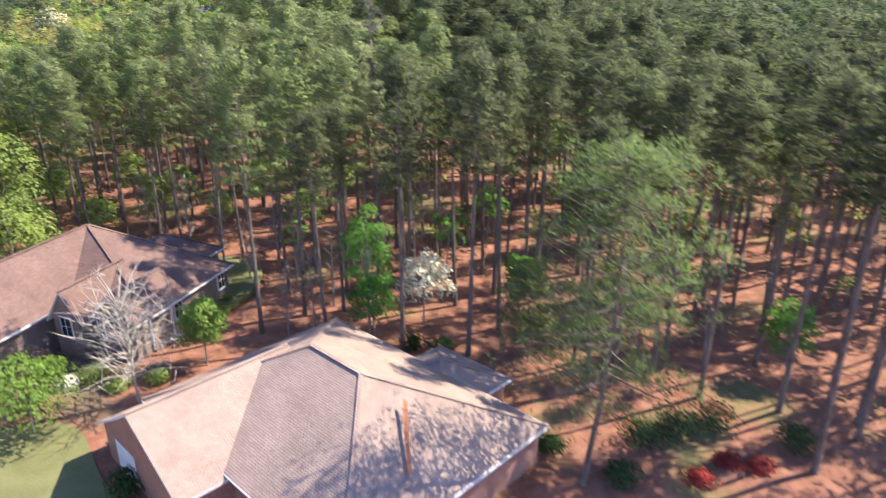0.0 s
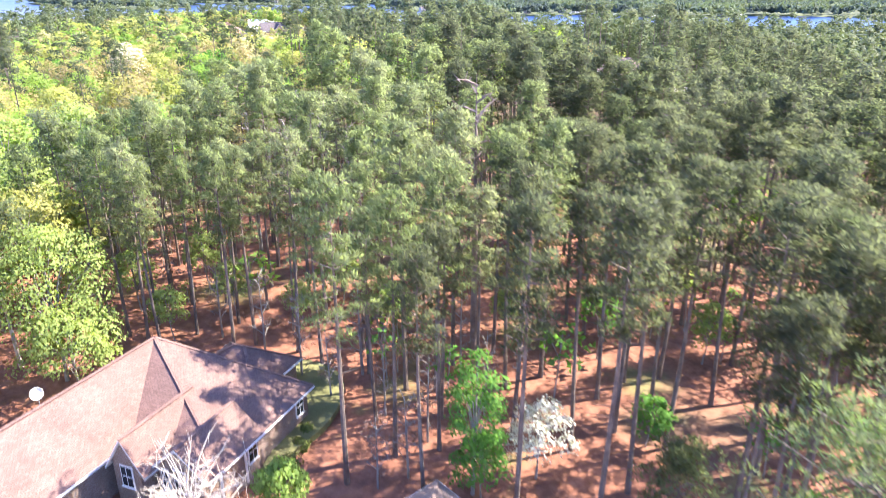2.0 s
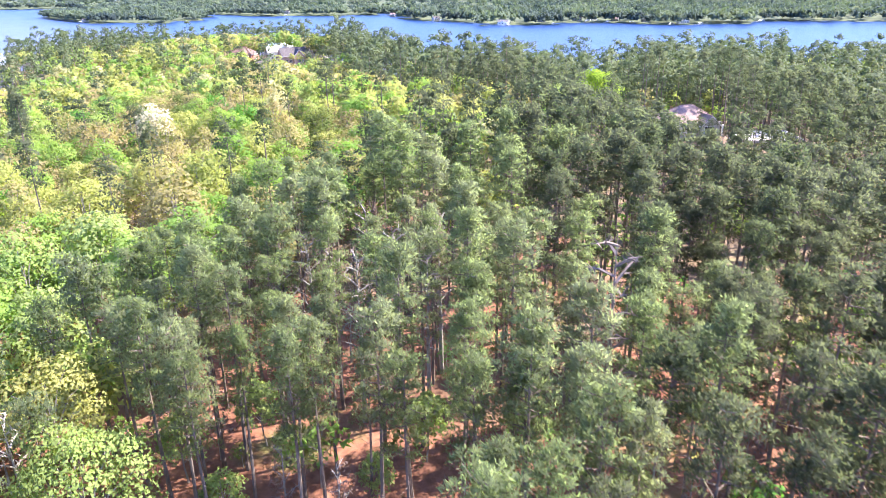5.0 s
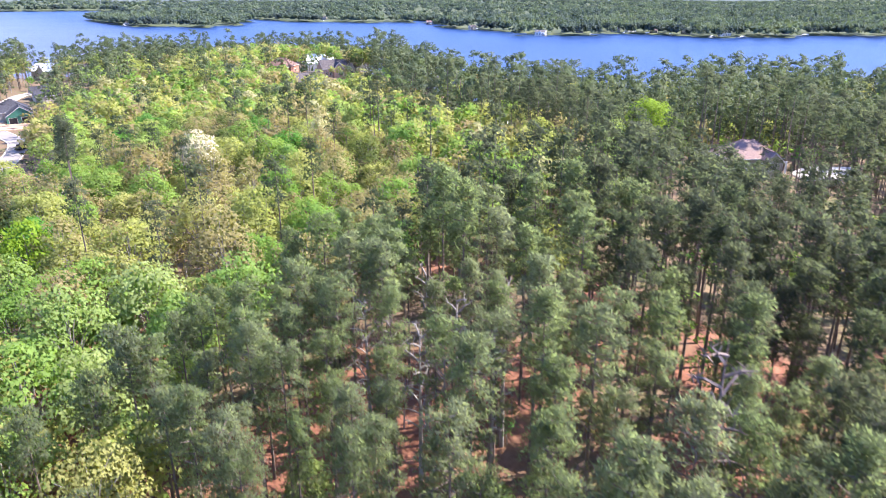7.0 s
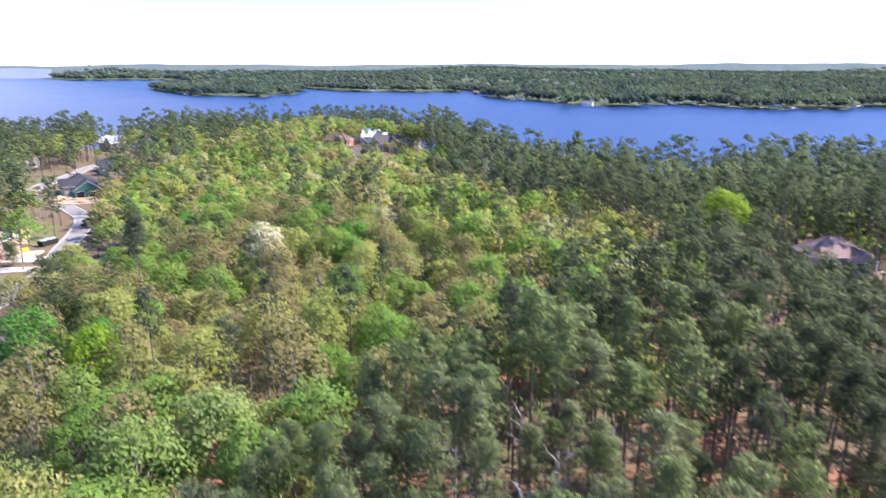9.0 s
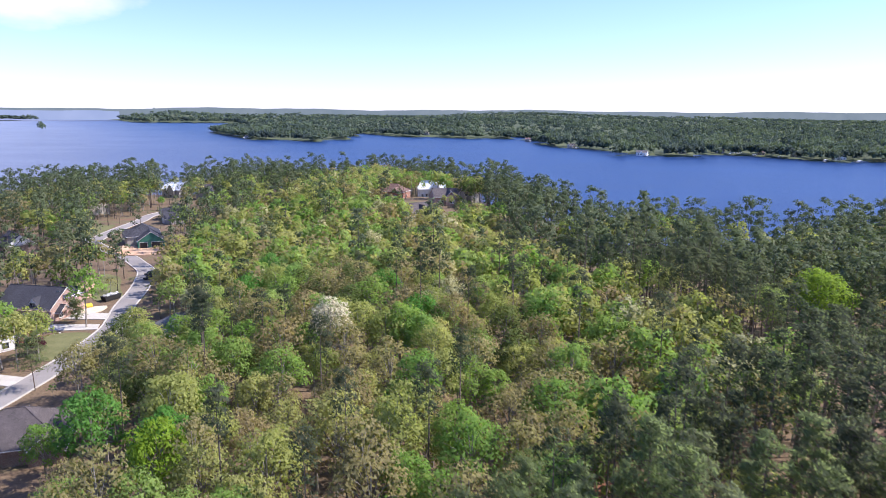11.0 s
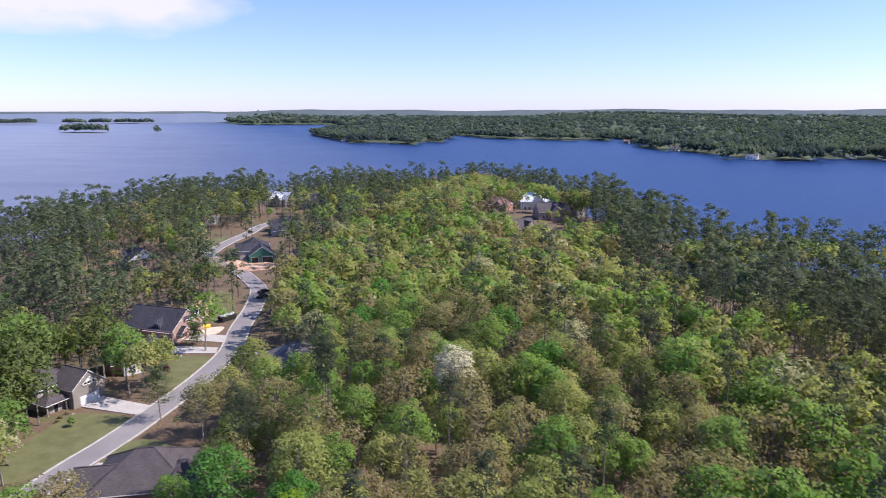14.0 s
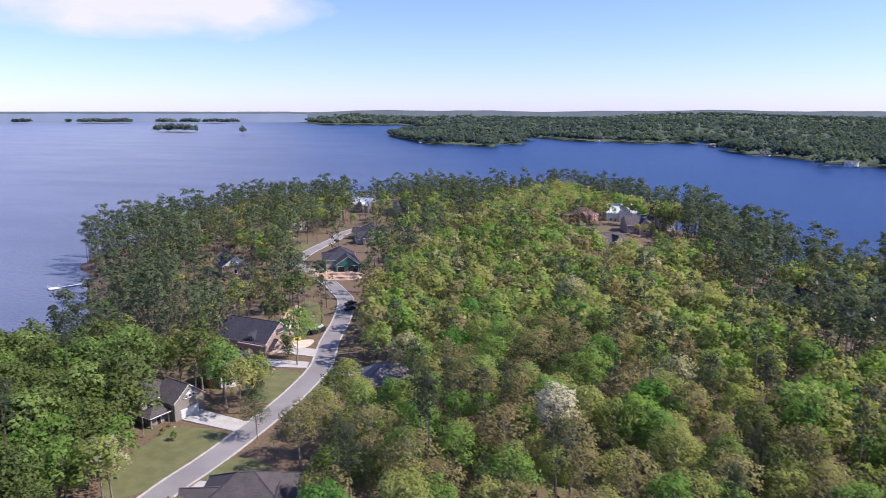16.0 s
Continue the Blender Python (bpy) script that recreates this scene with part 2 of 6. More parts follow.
M_BRIGHT = leafy("bright_green_leaves", [(0.105, 0.255, 0.05), (0.12, 0.27, 0.06)], 0.5)
M_BLOSSOM = leafy("white_blossom", [(0.548, 0.511, 0.339), (0.596, 0.555, 0.376)], 0.2)
M_DOGWOOD = leafy("dogwood_blossom", [(0.589, 0.598, 0.475), (0.625, 0.636, 0.522)], 0.3)
M_CREAM = leafy("cream_blossom_leaves", [(0.357, 0.355, 0.180), (0.391, 0.377, 0.200), (0.333, 0.338, 0.170)], 0.35)
M_DEADWOOD = plain("bleached_dead_wood", (0.38, 0.33, 0.27), (0.48, 0.43, 0.36), 0.9, 0.8, 7.0, 0.02)
M_SNAG = plain("brown_dead_wood", (0.16, 0.12, 0.098), (0.235, 0.18, 0.15), 0.9, 0.8, 7.0, 0.02)
M_RUST = plain("rusty_flashing", (0.36, 0.12, 0.05), (0.44, 0.17, 0.08), 0.8, 0.8, 9.0, 0.01)
M_AZALEA = leafy("red_azalea", [(0.36, 0.04, 0.045), (0.30, 0.05, 0.04)], 0.2)
M_SHRUB = leafy("shrub_leaves", [(0.035, 0.075, 0.02), (0.05, 0.09, 0.03)], 0.2)
M_BUD = leafy("bare_twig_buds", [(0.21, 0.145, 0.12), (0.24, 0.17, 0.14)], 0.2)
M_ROOF_PALE = shingled("pale_shingles", (0.315, 0.225, 0.185), (0.375, 0.28, 0.235))
M_ROOF_DUSTY = shingled("dusty_rose_shingles", (0.26, 0.175, 0.155), (0.315, 0.22, 0.20))
M_ROOF_ROSE = shingled("rose_brown_shingles", (0.165, 0.098, 0.084), (0.215, 0.135, 0.115))
M_ROOF_DARK = shingled("charcoal_shingles", (0.036, 0.038, 0.052), (0.062, 0.063, 0.080))
M_ROOF_GREY = shingled("weathered_grey_shingles", (0.17, 0.16, 0.165), (0.23, 0.22, 0.22))
M_ROOF_BROWN = shingled("grey_brown_shingles", (0.082, 0.070, 0.073), (0.118, 0.102, 0.104))
M_ROOF_WHITE = plain("white_metal_roof", (0.72, 0.74, 0.76), (0.8, 0.81, 0.82), 0.45, 0.2, 3.0, 0.004)
M_BRICK = bricked("red_brick", (0.30, 0.095, 0.055), (0.38, 0.14, 0.085), (0.42, 0.36, 0.3))
M_BRICK_TAN = bricked("pinkish_brick", (0.34, 0.19, 0.15), (0.43, 0.26, 0.205), (0.48, 0.42, 0.38))
M_STONE = bricked("brown_brick", (0.17, 0.105, 0.075), (0.25, 0.16, 0.12), (0.35, 0.31, 0.27))
M_SIDING = plain("beige_siding", (0.38, 0.345, 0.29), (0.45, 0.41, 0.35), 0.7, 0.4, 5.0, 0.01)
M_TAUPE = plain("taupe_siding", (0.25, 0.22, 0.19), (0.31, 0.275, 0.235), 0.7, 0.4, 5.0, 0.01)
M_WHITE = plain("white_paint", (0.72, 0.71, 0.68), (0.8, 0.79, 0.76), 0.5, 0.8, 12.0, 0.003)
M_GREEN_WRAP = plain("green_house_wrap", (0.03, 0.145, 0.10), (0.045, 0.19, 0.135), 0.6, 0.8, 5.0, 0.01)
M_DARK = plain("near_black", (0.015, 0.015, 0.017), (0.025, 0.024, 0.024), 0.8)
M_METAL = plain("grey_metal", (0.35, 0.36, 0.38), (0.45, 0.46, 0.48), 0.4, 0.8, 9.0, 0.003, 0.7)
M_YELLOW = plain("yellow_plastic", (0.75, 0.55, 0.04), (0.85, 0.65, 0.07), 0.5)
M_TEAL = plain("teal_plastic", (0.02, 0.28, 0.30), (0.03, 0.36, 0.38), 0.5)
M_WINE = leafy("wine_red_leaves", [(0.06, 0.015, 0.025), (0.08, 0.02, 0.03)], 0.2)


def glass_material():
    m, nt, p = blank("window_glass")
    p.inputs["Base Color"].default_value = (0.03, 0.035, 0.045, 1)
    p.inputs["Roughness"].default_value = 0.06
    p.inputs["Coat Weight"].default_value = 0.5
    return m


M_GLASS = glass_material()


def glowing_ridge():
    m, nt, p = blank("glowing_hazy_hills")
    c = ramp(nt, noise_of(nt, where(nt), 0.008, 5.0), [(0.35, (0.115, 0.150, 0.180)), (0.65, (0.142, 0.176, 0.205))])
    # the hills glow by themselves; blue-grey haze is part of their colour
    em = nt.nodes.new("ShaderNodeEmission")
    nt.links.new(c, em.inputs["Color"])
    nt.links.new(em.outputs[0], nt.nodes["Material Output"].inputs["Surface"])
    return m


M_RIDGE = glowing_ridge()


def glowing_water():
    m, nt, p = blank("glowing_water_strip")
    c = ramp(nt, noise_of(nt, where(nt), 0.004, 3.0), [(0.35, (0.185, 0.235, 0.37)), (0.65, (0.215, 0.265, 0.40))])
    # upright strip below the hills, made to glow like hazy water
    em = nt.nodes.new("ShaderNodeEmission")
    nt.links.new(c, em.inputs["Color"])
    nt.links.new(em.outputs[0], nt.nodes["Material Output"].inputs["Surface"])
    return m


M_WATER_STRIP = glowing_water()
# leaf tones with the blue, pale haze of distance painted in
M_HAZED_WOOD = leafy("hazed_far_leaves", [(0.069, 0.099, 0.089), (0.077, 0.109, 0.095), (0.087, 0.119, 0.101), (0.073, 0.103, 0.092), (0.101, 0.129, 0.108), (0.071, 0.099, 0.092)], 0.3, 0.8, 0.0028, ((0.66, 0.70, 0.82), (1.55, 1.48, 1.12)))

# ---- the lie of the land ----
SHORE = [(-420, -400), (-360, -100), (-320, 110), (-262, 150), (-222, 182), (-212, 215), (-226, 246), (-252, 274), (-284, 302), (-304, 324), (-334, 345), (-352, 370), (-348, 440), (-338, 515), (-300, 565), (-258, 585),
         (-232, 635), (-180, 628), (-136, 700), (-82, 672), (-40, 580), (-6, 515), (18, 475), (36, 432), (38, 412), (62, 402), (110, 395), (150, 400), (230, 385), (340, 400), (520, 330),
         (760, 200), (900, -400)]
FAR_SHORE = [(-3200, 5600), (-3000, 4900), (-2330, 4200), (-1950, 3620), (-1500, 3700), (-1180, 3260), (-900, 3050), (-1010, 2500), (-880, 2120), (-735, 1900), (-600, 1690), (-440, 1610), (-390, 1800),
             (-470, 2250), (-300, 1990), (-150, 1900), (0, 1880), (60, 2060), (85, 1640), (98, 1500), (100, 1440), (165, 1415), (205, 1235), (260, 1190), (325, 1245), (395, 1270), (440, 1235), (490, 1140), (560, 1110),
             (700, 1190), (820, 1090), (1400, 1060), (2600, 700), (5200, 400), (5200, 5600)]
ISLANDS = [(-4007, 3453, 80, 32), (-3568, 3596, 124, 49), (-3399, 3651, 94, 37), (-3720, 3546, 25, 16), (-3116, 3743, 83, 33), (-2975, 3790, 82, 33), (-2827, 3838, 82, 32), (-2724, 3871, 60, 24), (-1850, 2270, 105, 40), (-1450, 2137, 6, 16)]


def inside_by(poly, x, y):
    """Metres by which points lie inside a polygon; negative outside."""
    x, y = np.asarray(x, float), np.asarray(y, float)
    near, odd = np.full(x.shape, 1e9), np.zeros(x.shape, bool)
    for (ax, ay), (bx, by) in zip(poly, poly[1:] + poly[:1]):
        dx, dy = bx - ax, by - ay
        k = np.clip(((x - ax) * dx + (y - ay) * dy) / (dx * dx + dy * dy), 0, 1)
        near = np.minimum(near, np.hypot(x - ax - k * dx, y - ay - k * dy))
        if ay != by:
            odd ^= ((ay > y) != (by > y)) & (x < ax + (y - ay) / (by - ay) * dx)
    return np.where(odd, near, -near)


def land(x, y):
    """Metres inland from the nearest shore; negative on the lake."""
    x, y = np.asarray(x, float), np.asarray(y, float)
    wob = 5 * np.sin(x * 0.05 + y * 0.03) + 3 * np.sin(x * 0.13 - y * 0.09)
    d = np.maximum(inside_by(SHORE, x, y) + 0.4 * wob, inside_by(FAR_SHORE, x, y) + 4 * wob)
    for cx, cy, rx, ry in ISLANDS:
        d = np.maximum(d, (1 - np.hypot((x - cx) / rx, (y - cy) / ry)) * min(rx, ry))
    return d


def height(x, y):
    x, y = np.asarray(x, float), np.asarray(y, float)
    d = land(x, y)
    h = np.where(d > 0, np.where(y > 900, 4.0, 10.0) * (1 - np.exp(-np.maximum(d, 0) / np.where(y > 900, 45.0, 22.0))), np.maximum(d * 0.2, -4))
    near = np.clip(d / 40, 0, 1)
    h = h + near * (4.5 * np.exp(-((x - 66) ** 2 + (y - 186) ** 2) / 6000.0) + 9.0 * np.exp(-((x - 67) ** 2 + (y - 188) ** 2) / 700.0))
    h = h + near * 9 * np.exp(-((x + 60) ** 2 + (y - 450) ** 2) / 6000.0)
    # the wood stands on a broad low rise
    rise = np.clip((y - 66) / 55, 0, 1) * np.clip((330 - y) / 90, 0, 1) * np.clip((x + 98) / 40, 0, 1) * np.clip((62 - x) / 42, 0, 1)
    h = h + 5.5 * near * rise * rise * (3 - 2 * rise)
    far = np.clip((y - 1500) / 3300, 0, 1) * np.clip(d / 300, 0, 1)
    h = h + far * (34 + 14 * np.sin(x * 0.0021 + 1) + 8 * np.sin(x * 0.005 + y * 0.003))
    return h


def ground_at(x, y):
    return float(height(x, y))


# ---- mesh helpers ----


def mesh_of(name, verts, faces, mats, uv=None, index=None):
    me = bpy.data.meshes.new(name)
    me.from_pydata([tuple(v) for v in verts], [], [tuple(f) for f in faces])
    for m in mats if isinstance(mats, (list, tuple)) else [mats]:
        me.materials.append(m)
    if index is not None:
        me.polygons.foreach_set("material_index", index)
    return me


def tri_mesh(name, co, mats, index=None, tone=None):
    """A mesh of loose triangles from an array of shape (n, 3, 3), or (n, 4, 3) with the way that each leaf spray faces."""
    n = len(co)
    face = None
    if co.shape[1] == 4:
        face, co = co[:, 3], co[:, :3]
    me = bpy.data.meshes.new(name)
    me.vertices.add(3 * n)
    me.vertices.foreach_set("co", np.ascontiguousarray(co, np.float32).ravel())
    me.loops.add(3 * n)
    me.loops.foreach_set("vertex_index", np.arange(3 * n, dtype=np.int32))
    me.polygons.add(n)
    me.polygons.foreach_set("loop_start", np.arange(0, 3 * n, 3, dtype=np.int32))
    for m in mats if isinstance(mats, (list, tuple)) else [mats]:
        me.materials.append(m)
    if index is not None:
        me.polygons.foreach_set("material_index", np.ascontiguousarray(index, np.int32))
    me.update(calc_edges=True)
    if face is not None:
        flat = np.cross(co[:, 1] - co[:, 0], co[:, 2] - co[:, 0])
        face = np.where(np.abs(face).sum(1, keepdims=True) > 1e-6, face, flat)
        face = face / (np.linalg.norm(face, axis=1, keepdims=True) + 1e-9)
        me.attributes.new("custom_normal", "FLOAT_VECTOR", "POINT").data.foreach_set("vector", np.ascontiguousarray(np.repeat(face, 3, axis=0), np.float32).ravel())
    if tone is not None:
        me.attributes.new("tone", "FLOAT", "FACE").data.foreach_set("value", np.ascontiguousarray(tone, np.float32))
    return me


def wall_uv(me):
    """Metres along and up each face, so that courses run level."""
    uv = me.uv_layers.new(name="UVMap")
    for f in me.polygons:
        n = f.normal
        along = Vector((-n.y, n.x, 0))
        along = along.normalized() if along.length > 0.01 else Vector((1, 0, 0))
        up = n.cross(along)
        for li in f.loop_indices:
            co = me.vertices[me.loops[li].vertex_index].co
            uv.data[li].uv = (co.dot(along), co.dot(up))
    return me


def part(name, me, parent, label="", m=None):
    ob = new(name, me)
    ob.parent = parent
    if m is not None:
        ob.matrix_local = m
    if label:
        tagged(ob, label)
    return ob


def box_mesh(name, sx, sy, sz, mat, bevel=0.0, base=True):
    """A box with its middle at the origin in plan, standing on z = 0."""
    bm = bmesh.new()
    bmesh.ops.create_cube(bm, size=1)
    for v in bm.verts:
        v.co = Vector((v.co.x * sx, v.co.y * sy, (v.co.z + (0.5 if base else 0)) * sz))
    if bevel:
        bmesh.ops.bevel(bm, geom=bm.edges[:], offset=bevel, segments=1, affect="EDGES")
    me = bpy.data.meshes.new(name)
    bm.to_mesh(me)
    bm.free()
    me.materials.append(mat)
    return wall_uv(me)


def prism(name, outline, z0, z1, mat):
    n = len(outline)
    v = [(x, y, z0) for x, y in outline] + [(x, y, z1) for x, y in outline]
    f = [tuple(range(n - 1, -1, -1)), tuple(range(n, 2 * n))] + [(i, (i + 1) % n, n + (i + 1) % n, n + i) for i in range(n)]
    return wall_uv(mesh_of(name, v, f, mat))


def tube(pts, radii, sides=6):
    """Triangles of a tapered tube along points."""
    pts, out, rings = [np.asarray(p, float) for p in pts], [], []
    for i, p in enumerate(pts):
        d = pts[min(i + 1, len(pts) - 1)] - pts[max(i - 1, 0)]
        d = d / (np.linalg.norm(d) + 1e-9)
        a = np.cross(d, (0.3, 1, 0.2) if abs(d[1]) < 0.9 else (1, 0, 0))
        a /= np.linalg.norm(a)
        b = np.cross(d, a)
        ang = np.arange(sides) * 2 * np.pi / sides
        rings.append(p + radii[i] * (np.cos(ang)[:, None] * a + np.sin(ang)[:, None] * b))
    for r, s in zip(rings, rings[1:]):
        for k in range(sides):
            l = (k + 1) % sides
            out += [(r[k], r[l], s[l]), (r[k], s[l], s[k])]
    return out


# ---- ground and lake ----
def steps(parts_):
    out = []
    for a, b, n in parts_:
        out += list(np.linspace(a, b, n, endpoint=False))
    return np.array(out + [parts_[-1][1]])


def grid_mesh(name, xs, ys, zfun, mat):
    X, Y = np.meshgrid(xs, ys)
    Z = zfun(X, Y)
    v = np.stack([X, Y, Z], -1).reshape(-1, 3)
    nx, ny = len(xs), len(ys)
    i = np.arange(nx * ny).reshape(ny, nx)
    q = np.stack([i[:-1, :-1], i[:-1, 1:], i[1:, 1:], i[1:, :-1]], -1).reshape(-1, 4)
    me = bpy.data.meshes.new(name)
    me.vertices.add(len(v))
    me.vertices.foreach_set("co", v.astype(np.float32).ravel())
    me.loops.add(q.size)
    me.loops.foreach_set("vertex_index", q.astype(np.int32).ravel())
    me.polygons.add(len(q))
    me.polygons.foreach_set("loop_start", np.arange(0, q.size, 4, dtype=np.int32))
    me.polygons.foreach_set("use_smooth", np.ones(len(q), bool))
    me.materials.append(mat)
    me.update(calc_edges=True)
    return me


def rough_ground(x, y):
    h = height(x, y)
    tame = np.clip((road_gap(x, y) - 6) / 12, 0, 1)
    return h + tame * np.where(h > 0.5, 0.18 * np.sin(x * 0.7 + 2 * np.sin(y * 0.31)) * np.sin(y * 0.6 + 1.5 * np.sin(x * 0.23)), 0)


ROAD = [(-121, -60), (-122, 60), (-124.5, 120), (-125.9, 160), (-125, 175), (-124.8, 188), (-125.4, 209), (-128, 229), (-132, 241), (-136.6, 253), (-143, 274), (-152, 296), (-162, 309), (-176, 324), (-192, 336), (-204.5, 349), (-210, 365), (-213, 385), (-215, 410), (-219, 430), (-216, 455)]
ROAD_HALF = 2.9


def road_gap(x, y):
    x, y = np.asarray(x, float), np.asarray(y, float)
    near = np.full(x.shape, 1e9)
    for (ax, ay), (bx, by) in zip(ROAD, ROAD[1:]):
        dx, dy = bx - ax, by - ay
        k = np.clip(((x - ax) * dx + (y - ay) * dy) / (dx * dx + dy * dy), 0, 1)
        near = np.minimum(near, np.hypot(x - ax - k * dx, y - ay - k * dy))
    return near


gx = steps([(-6300, -700, 80), (-700, -380, 24), (-380, 260, 128), (260, 700, 30), (700, 6000, 40)])
gy = steps([(-400, -40, 16), (-40, 680, 140), (680, 1000, 14), (1000, 2400, 70), (2400, 4950, 30)])
ground = tagged(new("ground", grid_mesh("ground", gx, gy, rough_ground, M_GROUND)), "rolling wooded ground of red pine straw and leaf litter", "ground", kind="structure")
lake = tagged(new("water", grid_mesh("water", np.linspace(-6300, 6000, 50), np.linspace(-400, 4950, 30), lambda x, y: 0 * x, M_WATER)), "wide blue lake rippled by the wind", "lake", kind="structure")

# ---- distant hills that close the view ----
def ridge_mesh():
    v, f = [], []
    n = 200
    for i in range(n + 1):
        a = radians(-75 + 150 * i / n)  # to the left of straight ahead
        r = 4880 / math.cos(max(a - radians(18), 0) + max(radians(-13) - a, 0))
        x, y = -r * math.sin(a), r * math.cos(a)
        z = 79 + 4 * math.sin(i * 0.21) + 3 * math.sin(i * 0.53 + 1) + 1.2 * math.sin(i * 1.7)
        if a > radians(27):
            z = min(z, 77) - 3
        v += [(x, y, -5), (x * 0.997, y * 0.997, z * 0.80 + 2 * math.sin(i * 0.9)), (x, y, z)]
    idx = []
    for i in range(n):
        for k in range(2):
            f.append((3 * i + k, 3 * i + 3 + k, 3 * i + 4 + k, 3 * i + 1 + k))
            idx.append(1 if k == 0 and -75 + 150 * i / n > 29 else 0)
    return mesh_of("backdrop", v, f, [M_RIDGE, M_WATER_STRIP], index=idx)


tagged(new("backdrop", ridge_mesh()), "glowing backdrop of hazy wooded hills and open water on the horizon", "hills", kind="structure")

# ---- trees ----
rng = np.random.default_rng(7)


def unit(n):
    v = rng.normal(size=(n, 3))
    return v / np.linalg.norm(v, axis=1, keepdims=True)


def lobes(centres, radii, each, length, width, lift=0.35, hang=-0.35, flat=0.75, wild=0.6, heart=None, brush=0.0, core=0.6):
    """Clumps of foliage: pointed sprays on the outside of rounded lobes, thinner below. brush: how far they point outwards."""
    c = np.repeat(np.asarray(centres, float), each, axis=0)
    r = np.repeat(np.asarray(radii, float), each)[:, None]
    n = len(c)
    d = unit(n)
    d[:, 2] = np.where(d[:, 2] < hang, -d[:, 2], d[:, 2])
    base = c + d * r * np.array([1, 1, flat]) * rng.uniform(core, 1.0, (n, 1))
    face = d + unit(n) * wild + np.array([0, 0, lift])
    way = np.cross(face, unit(n))
    way /= np.linalg.norm(way, axis=1, keepdims=True) + 1e-9
    if brush:
        way = way * (1 - brush) + (d + np.array([0, 0, 0.25])) * brush
        way /= np.linalg.norm(way, axis=1, keepdims=True) + 1e-9
    side = np.cross(face + unit(n) * brush, way)
    side /= np.linalg.norm(side, axis=1, keepdims=True) + 1e-9
    ln = length * rng.uniform(0.6, 1.3, (n, 1))
    w = width * rng.uniform(0.7, 1.3, (n, 1))
    mid = np.asarray(centres, float).mean(0) if heart is None else np.asarray(heart, float)
    out = base - mid
    out /= np.linalg.norm(out, axis=1, keepdims=True) + 1e-9
    way_out = d * 0.65 + out * 0.5 + unit(n) * 0.2 + np.array([0, 0, 0.35])
    way_out /= np.linalg.norm(way_out, axis=1, keepdims=True)
    return np.stack([base + side * w / 2, base - side * w / 2, base + way * ln, way_out], 1)


def pine_shape(grade, tall=24.0, bare=0.5, wide=2.9, lean=0.4, dense=1.0, puff=1.0, card=1.0):
    """A loblolly pine: long bare stem, a rounded crown of limbs that end in brush-like needle clumps, a few dead stubs below."""
    h, fine = tall, grade >= 2
    ks = (0.06, 0.3, 0.55, 0.8, 1.0)
    bend = rng.uniform(-lean, lean, 2)
    pts = [(0, 0, -0.4)] + [(bend[0] * math.sin(k * 2.4), bend[1] * math.sin(k * 2.1), h * k * 0.97) for k in ks]
    r0 = 0.0085 * h
    wood = tube(pts, [r0 * 1.4, r0 * 1.05, r0 * 0.85, r0 * 0.65, r0 * 0.38, 0.03], (3, 4, 6, 7)[grade])
    cs, rs = [], []
    limbs = int((11, 17, 26, 32)[grade] * dense)
    for i in range(limbs):
        rel = (i + rng.uniform(0, 0.9)) / limbs
        k = min(bare + (1 - bare) * rel, 0.985)
        reach = wide * (0.30 + 0.78 * math.sin(min(1.0, 0.26 + rel * 0.70) * math.pi) ** 0.75) * rng.uniform(0.55, 1.15)
        a = i * 2.4 + rng.uniform(-0.6, 0.6)
        base = np.array([np.interp(k, ks, [p[0] for p in pts[1:]]), np.interp(k, ks, [p[1] for p in pts[1:]]), k * h])
        d = np.array([math.cos(a), math.sin(a), 0.0])
        rise = rng.uniform(0.05, 0.5) * reach * (0.2 + rel)
        tip = base + d * reach + np.array([0, 0, rise])
        if fine:
            wood += tube([base, base + d * reach * 0.55 + np.array([0, 0, rise * 0.3]), tip], [0.06, 0.04, 0.015], 3)
        for u in ((0.55, 1.0) if fine else (0.85,)):
            q = base + (tip - base) * u + np.array([-d[1], d[0], 0]) * rng.normal(0, 0.4) + np.array([0, 0, rng.uniform(0, 0.3)])
            cs.append(q)
            rs.append(rng.uniform(0.62, 1.0) * puff * (1.9, 1.55, 1.12, 1.08)[grade] * (0.8 if u < 0.6 else 1.0))
    if fine:
        for _ in range(6):
            k, a = rng.uniform(bare * 0.55, bare), rng.uniform(0, 6.28)
            base = np.array([np.interp(k, ks, [p[0] for p in pts[1:]]), np.interp(k, ks, [p[1] for p in pts[1:]]), k * h])
            wood += tube([base, base + np.array([math.cos(a), math.sin(a), 0.15]) * rng.uniform(0.5, 1.6)], [0.035, 0.012], 3)
    for _ in range((2, 3, 5, 6)[grade]):
        cs.append(np.array(pts[-1]) + np.array([rng.normal(0, 0.6), rng.normal(0, 0.6), -rng.uniform(0.0, 1.3)]))
        rs.append((1.3, 1.1, 0.85, 0.8)[grade] * puff)
    crown = lobes(cs, rs, (22, 32, 48, 70)[grade], (0.85, 0.50, 0.42, 0.36)[grade] * card, (0.68, 0.28, 0.16, 0.105)[grade] * card, flat=0.72, wild=0.7, brush=(0.1, 0.25, 0.42, 0.5)[grade], hang=-0.45)
    return np.array(wood), crown


